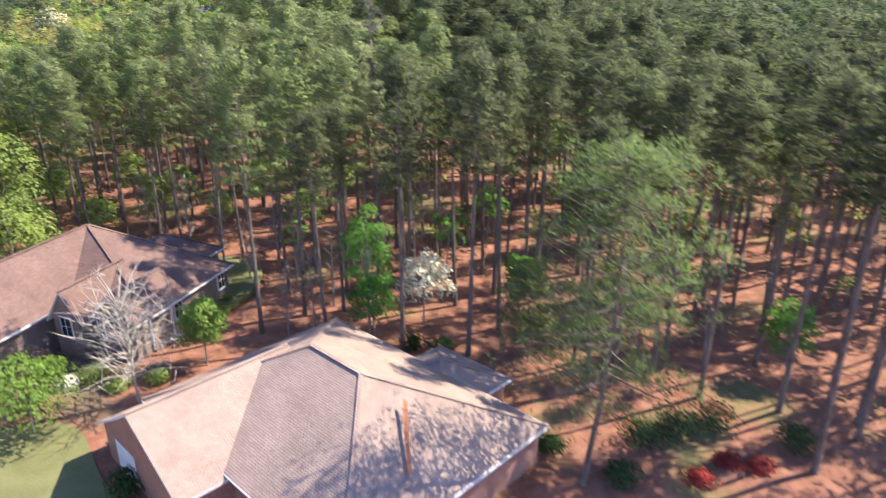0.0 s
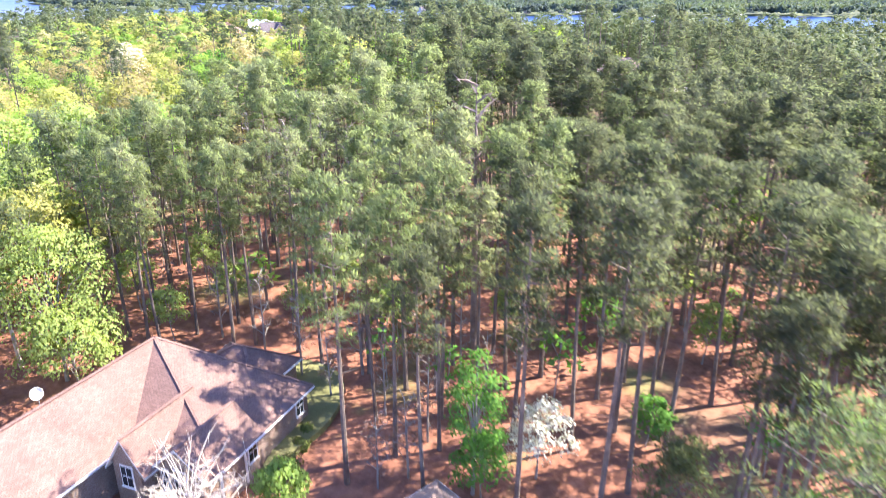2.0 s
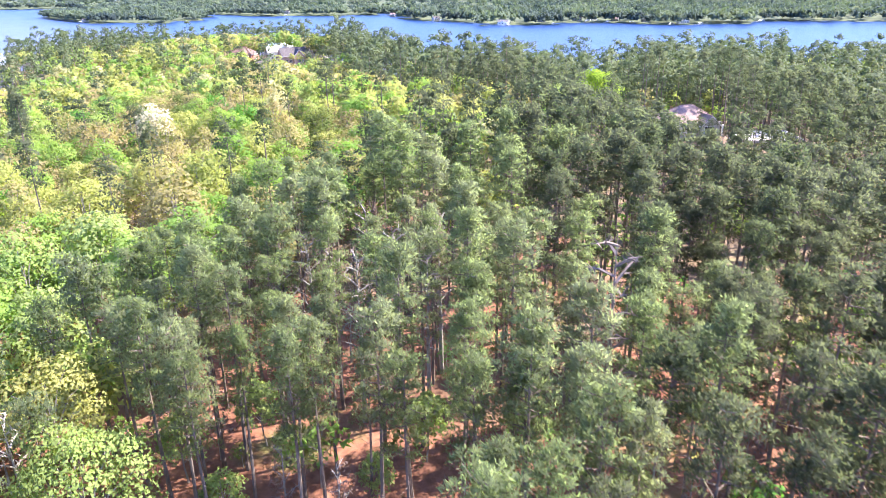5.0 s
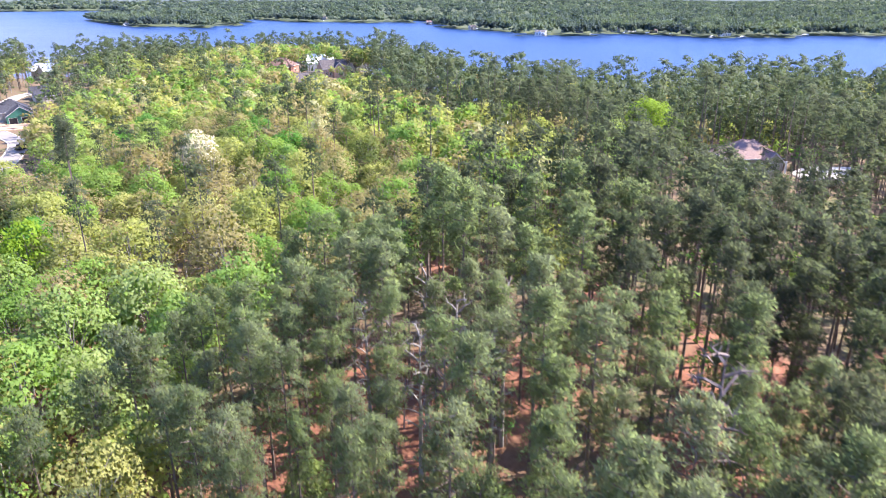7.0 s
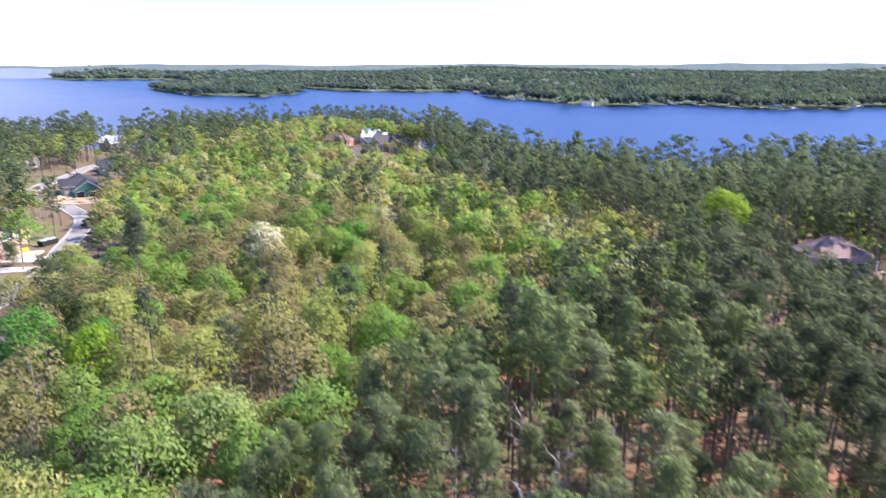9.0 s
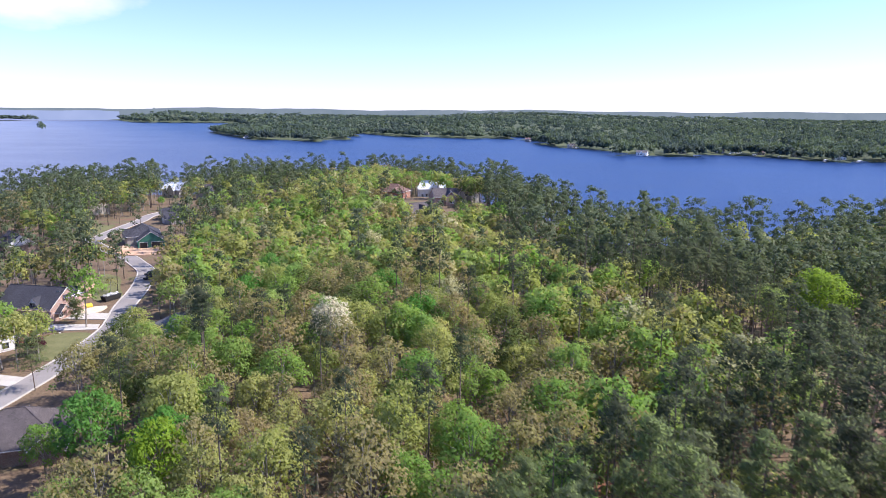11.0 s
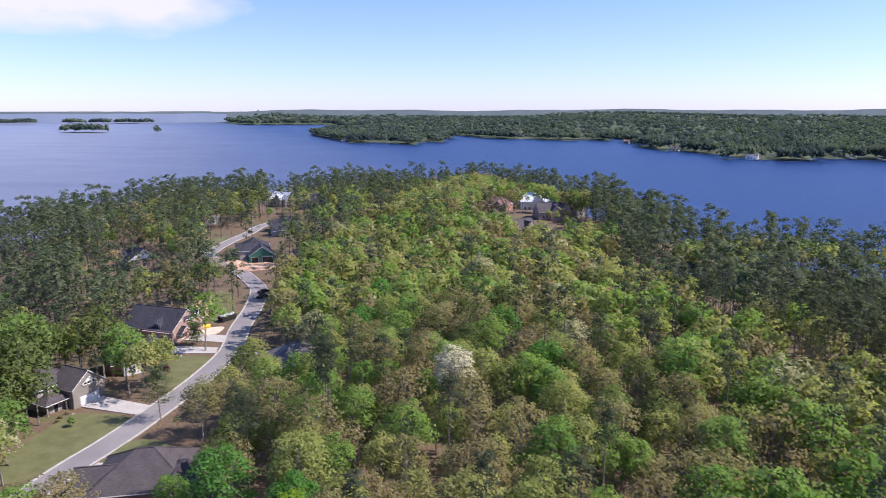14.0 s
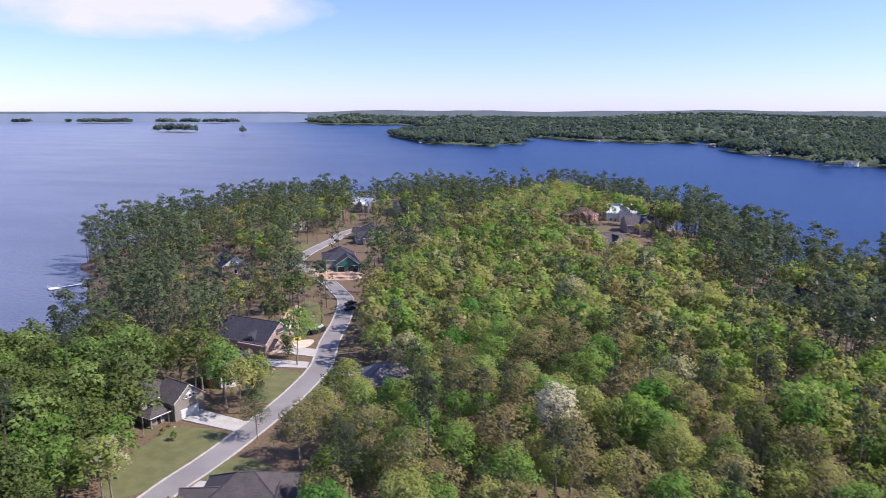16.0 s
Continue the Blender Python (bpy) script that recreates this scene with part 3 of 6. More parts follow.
def broad_shape(grade, tall=16.0, wide=4.2, fill=1.0, low=0.22, size=0.60, bumps=None):
    """A broadleaf tree in young leaf: forked stem, spreading limbs, a domed crown of leafy lobes with gaps."""
    h, fine = tall, grade >= 2
    lean = rng.uniform(-0.5, 0.5, 2)
    fork = low * h + 1.0
    stem = [(0, 0, -0.4), (lean[0] * 0.3, lean[1] * 0.3, fork * 0.6), (lean[0] * 0.6, lean[1] * 0.6, fork), (lean[0], lean[1], h * 0.84)]
    r0 = 0.011 * h
    wood = tube(stem, [r0 * 1.4, r0, r0 * 0.85, 0.05], (3, 4, 6)[grade])
    n = bumps or (10, 17, 30)[grade]
    cs, rs = [], []
    mid, tallness = h * (0.5 + low * 0.45), h * (0.5 - low * 0.45)
    for i in range(n):
        v = (i + rng.uniform(0.2, 0.8)) / n
        el = math.asin(min(1, v * 1.35 - 0.35)) if v * 1.35 - 0.35 > -1 else -1.2
        a = i * 2.4 + rng.uniform(-0.45, 0.45)
        k = rng.uniform(0.62, 0.92)
        e = np.array([lean[0] + wide * k * math.cos(el) * math.cos(a), lean[1] + wide * k * math.cos(el) * math.sin(a), mid + tallness * 0.88 * k * math.sin(el)])
        cs.append(e)
        rs.append(wide * rng.uniform(0.28, 0.44) * (1.35, 1.2, 1.05)[grade])
        if fine and i % 2 == 0 or grade and i % 4 == 0:
            z = min(fork + (e[2] - fork) * 0.45, e[2] - 0.3)
            z = max(z, fork * 0.8)
            s = np.array([lean[0] * z / h, lean[1] * z / h, z])
            m = s + (e - s) * 0.5 + np.array([0, 0, 0.06 * h])
            wood += tube([s, m, e], [r0 * 0.45, r0 * 0.28, 0.03], 4 if fine else 3)
    leaf = (2.0, 1.25, 0.72)[grade] * size
    crown = lobes(cs, rs, max(6, int((20, 34, 66)[grade] * fill)), leaf, leaf * 0.88, 0.25, -0.5, 0.85, 0.6, (lean[0], lean[1], mid), 0.15, 0.55)
    return np.array(wood), crown


def tree(name, shape, bark, foliage, label, category, group=""):
    wood, crown = shape
    top = new(name)
    top.empty_display_size = 0.5
    part("trunk", tri_mesh("trunk", wood, bark), top)
    part("crown", tri_mesh("crown", crown, foliage), top)
    return tagged(top, label, category, group)


def stand(x, y, turn=None, size=1.0, sink=0.15):
    return Matrix.Translation((x, y, ground_at(x, y) - sink)) @ Matrix.Rotation(rng.uniform(0, 6.28) if turn is None else turn, 4, "Z") @ Matrix.Scale(size, 4)


PINE_EDGE = [(-300, 60), (-60, 64), (-46, 84), (-40, 94), (-30, 107), (-18, 120), (0, 136), (24, 153), (60, 186), (110, 200), (400, 240)]
# open ground: x, y, radius
CLEAR = [(-9, 57, 5), (1.5, 38, 17), (-18, 64, 14), (-32, 52, 9), (14, 53, 9.5), (0, 8, 13), (-24, 40, 14), (-14, 47, 7), (-29, 73, 7), (28, 35, 8), (67, 187, 9), (-155, 238, 13), (-146, 240, 9), (-146, 222, 9), (-150, 196, 11), (-140, 188, 9), (-136, 174, 9),
         (-108, 159, 10), (-103, 163, 10), (-100, 149, 8), (-95, 142, 7), (-91, 137, 6), (-113, 166, 6), (-104, 224, 9), (-110, 212, 5), (-174, 338, 13), (-163, 326, 11), (-188, 372, 14), (-198, 415, 13), (-232, 330, 12), (-222, 318, 7), (-57, 445, 14), (-54, 425, 8), (-60, 485, 10), (-82, 470, 10), (-86, 455, 7), (-233, 490, 10), (-200, 467, 10), (-160, 458, 9),
         (-143, 255, 8), (-138, 214, 8), (-230, 405, 9), (-238, 375, 7), (-118, 175, 5), (36, 318, 9), (70, 345, 10), (105, 352, 9), (8, 362, 10), (-54, 182, 4), (91, 190, 8), (-65, 136, 4), (12, 61, 4)]
# sight lines kept free before the houses: x, y, radius
CLEAR += [(-171, 324, 9), (-161, 316, 7), (-196, 352, 6), (-184, 333, 7), (-246, 518, 11), (-217, 508, 11), (-238, 502, 9), (-210, 490, 9), (-62, 474, 9), (-46, 470, 8), (-52, 418, 12), (-48, 400, 9), (-62, 410, 9), (-75, 442, 11), (-68, 425, 9), (-224, 470, 9), (-194, 450, 9), (-158, 444, 8), (15, 330, 9), (24, 314, 10), (-214, 312, 9), (-207, 302, 9), (-200, 292, 7), (-98, 213, 6), (-176, 365, 8), (-182, 395, 8), (40, 330, 8), (62, 332, 8)]

# trees shortened so that the houses show from the camera: x, y, radius, height
LOWERED = [(-55, 415, 30, 0.42), (-75, 430, 24, 0.5), (-40, 385, 22, 0.7), (-163, 315, 18, 0.55), (-150, 300, 14, 0.7), (-172, 380, 22, 0.55), (-185, 400, 16, 0.55), (-160, 440, 22, 0.65), (-210, 440, 24, 0.65), (-205, 300, 18, 0.45), (-192, 282, 14, 0.6),
         (12, 322, 16, 0.45), (34, 316, 16, 0.45), (58, 324, 16, 0.5), (80, 332, 14, 0.5), (104, 340, 14, 0.55), (6, 298, 16, 0.62), (28, 292, 16, 0.62), (54, 298, 16, 0.65), (80, 306, 16, 0.68), (-86, 128, 12, 0.75), (61, 176, 11, 0.46), (54, 163, 12, 0.68), (46, 148, 11, 0.85), (48, 197, 11, 0.55), (43, 184, 10, 0.68), (52, 209, 11, 0.6), (-98, 211, 8, 0.6), (-93, 202, 8, 0.75)]


def pine_share(x, y, inland):
    """How much of the wood at a place is pine."""
    edge = np.interp(x, [p[0] for p in PINE_EDGE], [p[1] for p in PINE_EDGE])
    out = np.full(x.shape, 0.09)
    out[(x < -50) & (y < 110)] = 0.4
    out[(x > np.interp(y, [160, 190, 229, 283, 358, 428], [36, 20, 6, -8, -16, -28])) & (y > 160)] = 0.93
    out[(x > 8) & (y > 292)] = 0.66
    out[x < -140] = 0.62
    out[(inland < 34) & (y > 215)] = 0.9
    out[(x < -138) & (y < 208)] = 0.08
    out[(y < edge) & (x > -50)] = 0.97
    return out


# trees of their own kind, with the room that they take: x, y, radius
SPECIAL = [(17, 33, 6), (6.3, 56, 3), (11.6, 57, 3), (-12.4, 48.9, 4), (-30, 76, 5), (-35, 83, 4), (52.5, 209, 7), (40, 206, 5), (118, 288, 5), (98, 243, 4), (-54, 182, 4), (-32, 211, 4), (-62, 274, 4), (-28, 289, 4), (-115, 322, 4), (-140, 351, 4), (-98, 221, 3), (-76, 374, 4), (-64, 285, 4), (-36, 205, 3),
           (-37, 194, 4), (-82, 146, 5), (-68, 141, 4), (-87, 228, 4), (-92, 260, 4), (-49, 221, 4), (-65, 134, 4), (9.5, 82, 3), (-6, 99, 3), (-3, 95, 3), (-10, 94, 3), (-125, 188, 6), (-137.4, 210, 3), (42, 44, 3)]
CLEAR += SPECIAL
# the pines that stand free by the houses and those of the inner wood: x, y, height
FREE_PINES = [(25.0, 51.0, 25), (29.5, 55.5, 24), (23.5, 59.5, 25), (32.0, 48.0, 25), (11.0, 63.0, 24), (34.0, 60.0, 25), (41.0, 47.5, 25), (5.0, 66.0, 24), (-3.4, 58.3, 25), (8.9, 52.4, 25), (14.4, 50.6, 25.5), (18.4, 54.7, 24.5), (0.6, 61.4, 23), (15.5, 60.2, 23), (30.7, 40.6, 24), (35.5, 37.5, 25), (33.5, 31.1, 26), (38.1, 53.8, 24), (46.2, 40.2, 25), (20.2, 67.3, 24), (27.4, 69.8, 25), (21.0, 134.0, 23), (24.5, 127.0, 24), (28.0, 119.0, 24), (22.0, 113.0, 23), (25.5, 122.0, 23), (19.0, 120.5, 24), (30.0, 127.0, 23), (26.5, 113.5, 24), (18.0, 128.0, 23), (27.0, 133.5, 23), (17.0, 106.5, 24), (12.5, 107.0, 23), (7.5, 106.0, 24), (17.0, 111.5, 23), (21.5, 103.5, 24), (11.5, 91.5, 23), (7.0, 91.5, 24), (30.5, 65.0, 23), (37.0, 65.5, 24), (24.0, 64.0, 22), (40.5, 60.0, 23), (36.0, 71.5, 24)]


def scattered(x0, x1, y0, y1, gap_):
    """Points in staggered rows, shaken out of line."""
    rows = [(xx + 0.45 * gap_ * (k % 2), yy) for k, yy in enumerate(np.arange(y0, y1, gap_)) for xx in np.arange(x0, x1, gap_)]
    rows = np.array(rows)
    return rows + rng.uniform(-0.38, 0.38, rows.shape) * gap_


def close_set(x, y):
    """Where the pines stand close together."""
    return (x > -50) & (x < 110) & (y < 235) & (pine_share(x, y, np.full(x.shape, 100.0)) > 0.9)


wide_, tight_ = scattered(-345.0, 330, 30.0, 720, 5.6), scattered(-50.0, 112, 30.0, 236, 4.5)
cand = np.concatenate([wide_[~close_set(wide_[:, 0], wide_[:, 1])], tight_[close_set(tight_[:, 0], tight_[:, 1])]])
cx_, cy_ = cand[:, 0], cand[:, 1]
inland = inside_by(SHORE, cx_, cy_)
keep = (inland > 2) & (road_gap(cx_, cy_) > 6.2) & (cx_ < 42 + 0.9 * cy_) & (cx_ > -40 - 1.05 * cy_)
for a, b, r in CLEAR:
    keep &= np.hypot(cx_ - a, cy_ - b) > r
for a, b, _ in FREE_PINES:
    keep &= np.hypot(cx_ - a, cy_ - b) > 3.4
for k in (6, 12, 18, 24):  # trees that would hide the street from the camera are left out
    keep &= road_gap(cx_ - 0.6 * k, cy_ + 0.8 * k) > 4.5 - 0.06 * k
share = pine_share(cx_, cy_, inland)
is_pine = rng.uniform(size=len(cand)) < share
thin = np.where(is_pine, np.where((cy_ < 72) & (cx_ < 22), 0.70, 0.95), 0.84)
thin = np.where((cx_ < -140) | ((cy_ > 200) & is_pine), np.where(inland < 40, 0.78, np.where(cx_ < -140, 0.68, 0.72)), thin)
thin = np.where((cx_ > np.interp(cy_, [185, 229, 283, 358, 428], [30, 12, -6, -18, -30])) & (cy_ > 185) & (inland > 22), 0.98, thin)
thin = np.where((cx_ > 150) & (cy_ > 150), 0.7, thin)
thin = np.where((cx_ < -138) & (cy_ < 208), 0.9, thin)
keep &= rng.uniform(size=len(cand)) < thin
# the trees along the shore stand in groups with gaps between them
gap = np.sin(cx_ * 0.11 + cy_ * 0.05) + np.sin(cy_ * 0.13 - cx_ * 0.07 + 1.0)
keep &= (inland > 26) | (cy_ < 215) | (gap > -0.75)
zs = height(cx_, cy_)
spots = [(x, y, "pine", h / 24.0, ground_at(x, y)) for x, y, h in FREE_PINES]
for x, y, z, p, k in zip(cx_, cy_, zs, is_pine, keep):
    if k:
        spots.append((x, y, "pine" if p else "broad", (rng.uniform(0.78, 1.1) if p else rng.uniform(0.72, 1.15)) * (0.9 if p and x < -6 and y < 112 else 0.88 if x > 30 and 105 < y < 235 else 1.12 if x < -138 and y < 208 else 1.0) * (rng.uniform(0.72, 1.12) if y > 215 and p else 1.0) * min([1.0] + [f for a, b, r, f in LOWERED if math.hypot(x - a, y - b) < r]), float(z)))
pines = sorted((s for s in spots if s[2] == "pine"), key=lambda s: math.hypot(s[0] - 4, (s[1] - 62) * 0.9))
broads = sorted((s for s in spots if s[2] == "broad"), key=lambda s: math.hypot(s[0] + 70, (s[1] - 165) * 0.8))


near_street = [s for s in broads if s[0] < -137 and s[1] < 210]
broads = [s for s in broads if not (s[0] < -137 and s[1] < 210)]


def place(x, y, z, s):
    return Matrix.Translation((x, y, z - 0.15)) @ Matrix.Rotation(rng.uniform(0, 6.28), 4, "Z") @ Matrix.Scale(s, 4)


def plant(kinds, places):
    """Stand copies of the given trees at the places, in turn."""
    for i, (x, y, _, s, z) in enumerate(places):
        k = i if i < len(kinds) else int(rng.integers(len(kinds)))
        m = place(x, y, z, s)
        if i < len(kinds):
            kinds[k].matrix_world = m
        else:
            copy_thing(kinds[k], m).scale = (s, s, s)


PINE_LABEL = "tall loblolly pine with a bare trunk and grey-green crown"


def on_lit_side(x, y):
    """Whether a pine takes the lighter needles; the others take the shaded copy."""
    return x + 9 * math.sin(y * 0.13) + 6 * math.sin(x * 0.7) < 6 + 0.1 * y


def pine_models(grade, n, needles):
    return [tree("pine_tree", pine_shape(grade, 24.0, rng.uniform(0.54, 0.68) if grade == 3 else rng.uniform(0.59, 0.73), rng.uniform(1.5, 2.2), 0.5, 0.86, 0.88), M_BARK, needles, PINE_LABEL, "pine", "pines of the wood") for _ in range(n)]


for grade, some in ((3, pines[:115]), (2, pines[115:260])):
    plant(pine_models(grade, 6, M_NEEDLE), [s for s in some if on_lit_side(s[0], s[1])])
    plant(pine_models(grade, 5, M_SHADED_NEEDLE), [s for s in some if not on_lit_side(s[0], s[1])])
FOLIAGE = [(M_LEAF, "fresh green"), (M_YELLOW_LEAF, "yellow-green"), (M_OLIVE, "olive"), (M_TAN, "tan budding"), (M_DEEP, "deep green"), (M_YELLOW_LEAF, "yellow-green"), (M_LEAF, "fresh green"), (M_OLIVE, "olive"), (M_YELLOW_LEAF, "yellow-green"), (M_LEAF, "fresh green")]
plant([tree("broadleaf_tree", broad_shape(2, 16.0, rng.uniform(3.6, 4.8), 0.55 if mt in (M_TAN, M_OLIVE) else 0.95), M_GREYBARK, mt, "broadleaf tree in %s spring foliage" % word, "tree", "trees in spring leaf") for mt, word in FOLIAGE], broads[:270])


def woods(name, shapes, places, mats, label, category):
    """Many trees that nobody would count, as one mesh. Each shape: wood, crown and the number of its foliage."""
    tris, idx, hue = [], [], []
    for x, y, _, s, z in places:
        wood, crown, mt = shapes[int(rng.integers(len(shapes)))]
        both = np.concatenate([np.concatenate([wood, np.zeros((len(wood), 1, 3))], 1), crown]) * s
        a = rng.uniform(0, 6.28)
        c, n = math.cos(a), math.sin(a)
        out = np.empty_like(both)
        out[..., 0] = both[..., 0] * c - both[..., 1] * n
        out[..., 1] = both[..., 0] * n + both[..., 1] * c
        out[..., 2] = both[..., 2]
        out[:, :3] += np.array([x, y, z - 0.1])
        hue.append(np.full(len(both), rng.uniform()))
        tris.append(out)
        idx.append(np.r_[np.zeros(len(wood), int), np.full(len(crown), mt)])
    return tagged(new(name, tri_mesh(name, np.concatenate(tris), mats, np.concatenate(idx), np.concatenate(hue))), label, category, kind="stuff")


def distant(s):
    return (s[0] < -140 and s[1] > 210) or s[0] < -230 or s[1] > 235 or s[0] > 100 or (s[0] > 36 and s[1] > 200)


pine_kinds = [[(*pine_shape(g, 24.0, rng.uniform(*((0.32, 0.52), (0.58, 0.72))[g]), (rng.uniform(2.2, 3.1), rng.uniform(1.5, 2.2))[g], 0.7, (1.0, 1.0)[g], (0.95, 0.72)[g]), 1) for _ in range(12)] for g in (0, 1)]
broad_kinds = [[(*broad_shape(g, 16.0, rng.uniform(3.7, 4.8), 0.6 if k in (3, 4) else 1.0), k) for k in (1, 1, 2, 2, 2, 1, 3, 3, 4, 5, 1, 3, 2, 1, 2, 1, 3, 2, 1, 2, 6)] for g in (0, 1)]
LEAF_SET = [M_GREYBARK, M_LEAF, M_YELLOW_LEAF, M_OLIVE, M_TAN, M_DEEP, M_CREAM]
woods("pine_woods", pine_kinds[1], [s for s in pines[260:] if not distant(s)], [M_BARK, M_SHADED_NEEDLE], "stand of tall grey-green pines behind the houses", "pine wood")
woods("shore_pines", pine_kinds[0], [s for s in pines[260:] if distant(s)], [M_BARK, M_BACKLIT_NEEDLE], "belt of pines along the lake shore, darkened as if backlit", "pine wood")
woods("broadleaf_woods", broad_kinds[1], [s for s in broads[270:] if not distant(s)], LEAF_SET, "mixed broadleaf wood in young spring leaf", "wood")
woods("street_woods", [(*broad_shape(1, 17.0, rng.uniform(4.2, 5.2), 1.2, 0.12), k) for k in (1, 5, 5, 5, 1, 5)], near_street, LEAF_SET, "lush green broadleaf trees beside the street", "wood")
woods("mixed_woods", broad_kinds[0], [s for s in broads[270:] if distant(s)], LEAF_SET, "spring-green broadleaf trees towards the point", "wood")
# saplings and thicket under the tall trees
low = cand[(inland > 6) & (road_gap(cx_, cy_) > 7)] + rng.uniform(-2.5, 2.5, (int(((inland > 6) & (road_gap(cx_, cy_) > 7)).sum()), 2))
ok = (low[:, 1] < 330) & (low[:, 0] < 60 + 0.75 * low[:, 1]) & (low[:, 0] > -260) & (rng.uniform(size=len(low)) < np.where(low[:, 1] < 66, 0.16, np.where(low[:, 1] < 135, 0.42, np.where(low[:, 1] < 220, 0.16, 0.08))))
for a, b, r in CLEAR:
    ok &= np.hypot(low[:, 0] - a, low[:, 1] - b) > r + 1
low = low[ok]
woods("undergrowth", [(*broad_shape(1, 5.0, 1.5, 0.35, 0.2, 0.3, 9), k) for k in (1, 2, 3, 4, 5, 4, 1)], [(x, y, "", rng.uniform(0.4, 1.3) if y < 66 else rng.uniform(0.6, 1.9), z) for (x, y), z in zip(low, height(low[:, 0], low[:, 1]))],
      [M_GREYBARK, M_LEAF, M_BRIGHT, M_OLIVE, M_BUD, M_DEEP], "saplings and thicket under the tall trees", "undergrowth")

# far woods across the water
FAR_HOMES = [(-218, 2030), (-515, 2390), (58, 1735), (132, 1445), (225, 1225), (300, 1262), (372, 1290), (403, 1300), (436, 1272), (470, 1215), (512, 1160), (640, 1205), (-640, 1740)]
far = []
for i in range(22000):
    y = 1000 + 3700 * rng.uniform() ** 1.9
    x = rng.uniform(-1.0, 0.75) * (y * 0.95 + 200)
    far.append((x, y))
for cx, cy, rx, ry in ISLANDS:
    for _ in range(int(max(8, rx * ry / 45))):
        a, r = rng.uniform(0, 6.28), math.sqrt(rng.uniform())
        far.append((cx + rx * r * math.cos(a) * 0.95, cy + ry * r * math.sin(a) * 0.95))
far = np.array(far)
# a close row along the far shore
edge = []
for (ax, ay), (bx, by) in zip(FAR_SHORE[2:-2], FAR_SHORE[3:-1]):
    n = int(math.hypot(bx - ax, by - ay) / (9 if ay < 2200 else 16))
    for k in range(n):
        u = (k + rng.uniform()) / n
        for _ in range(8):
            edge.append((ax + (bx - ax) * u + rng.normal(0, 13), ay + (by - ay) * u + rng.normal(0, 15)))
far = np.concatenate([far, np.array(edge)])
far = far[(land(far[:, 0], far[:, 1]) > 0.5) & (far[:, 1] > 990)]
for a, b in FAR_HOMES:  # room before and round each house on the far shore
    far = far[np.maximum(np.abs(far[:, 0] - a) - 9, np.abs(far[:, 1] - b + 10) - 22) > 0]
fz = height(far[:, 0], far[:, 1])


def clump(n):
    """A small uneven crown of leaf sprays."""
    c = unit(n) * np.array([1, 1, 0.75]) * rng.uniform(0.55, 1, (n, 1))
    return lobes(c * 0.55, np.full(n, 0.5), 1, 0.55, 0.75, 0.2, -0.3, 0.9, 0.6, (0, 0, -0.2))


clumps = [clump(17) for _ in range(6)]
tris = []
for i, ((x, y), z) in enumerate(zip(far, fz)):
    s = rng.uniform(5.5, 9.0) * (1 + max(0, y - 1800) / 2400)
    h = rng.uniform(14, 24) * (1.5 if x < -1300 else 1.0)
    one = clumps[i % 6].copy()
    one[:, :3] = one[:, :3] * np.array([s, s, h * 0.45]) + np.array([x, y, z + h * 0.52])
    tris.append(one)
tagged(new("far_woods", tri_mesh("far_woods", np.concatenate(tris), M_HAZED_WOOD, None, np.repeat(rng.uniform(size=len(tris)), len(clumps[0])))), "woods along the far lake shore, tinted blue-green with haze", "wood", kind="stuff")

# ---- roads ----
def ribbon(name, line, off0, off1, z0, mat, lift=0.0):
    """A strip along a line between two side offsets, standing on the ground with a visible thickness."""
    v, f = [], []
    n = len(line)
    for i, (x, y) in enumerate(line):
        a, b = line[max(i - 1, 0)], line[min(i + 1, n - 1)]
        d = Vector((b[0] - a[0], b[1] - a[1])).normalized()
        s = Vector((d.y, -d.x))
        zg = ground_at(x, y) + z0 + lift
        for o, z in ((off0, zg - 0.5), (off0, zg), (off1, zg), (off1, zg - 0.5)):
            v.append((x + s.x * o, y + s.y * o, z))
    for i in range(n - 1):
        for k in range(3):
            f.append((4 * i + k, 4 * i + k + 1, 4 * i + 5 + k, 4 * i + 4 + k))
    return wall_uv(mesh_of(name, v, f, mat))


def smooth(line, per=6):
    out = []
    p = [line[0]] + list(line) + [line[-1]]
    for i in range(1, len(p) - 2):
        for k in range(per):
            t = k / per
            a, b, c, d = (np.array(q, float) for q in p[i - 1:i + 3])
            out.append(tuple(0.5 * (2 * b + (c - a) * t + (2 * a - 5 * b + 4 * c - d) * t * t + (3 * b - a - 3 * c + d) * t ** 3)))
    return out + [tuple(line[-1])]


ROAD_LINE = smooth(ROAD)
tagged(new("road", ribbon("road", ROAD_LINE, -ROAD_HALF, ROAD_HALF, 0.10, M_ROAD)), "grey asphalt street winding through the woods", "road", kind="structure")
for side in (-1, 1):
    k = sorted((side * ROAD_HALF, side * (ROAD_HALF + 0.45)))
    tagged(new("kerb", ribbon("kerb", ROAD_LINE, k[0], k[1], 0.22, M_CONCRETE)), "pale concrete kerb along the street", "kerb", kind="structure")

# ---- houses ----


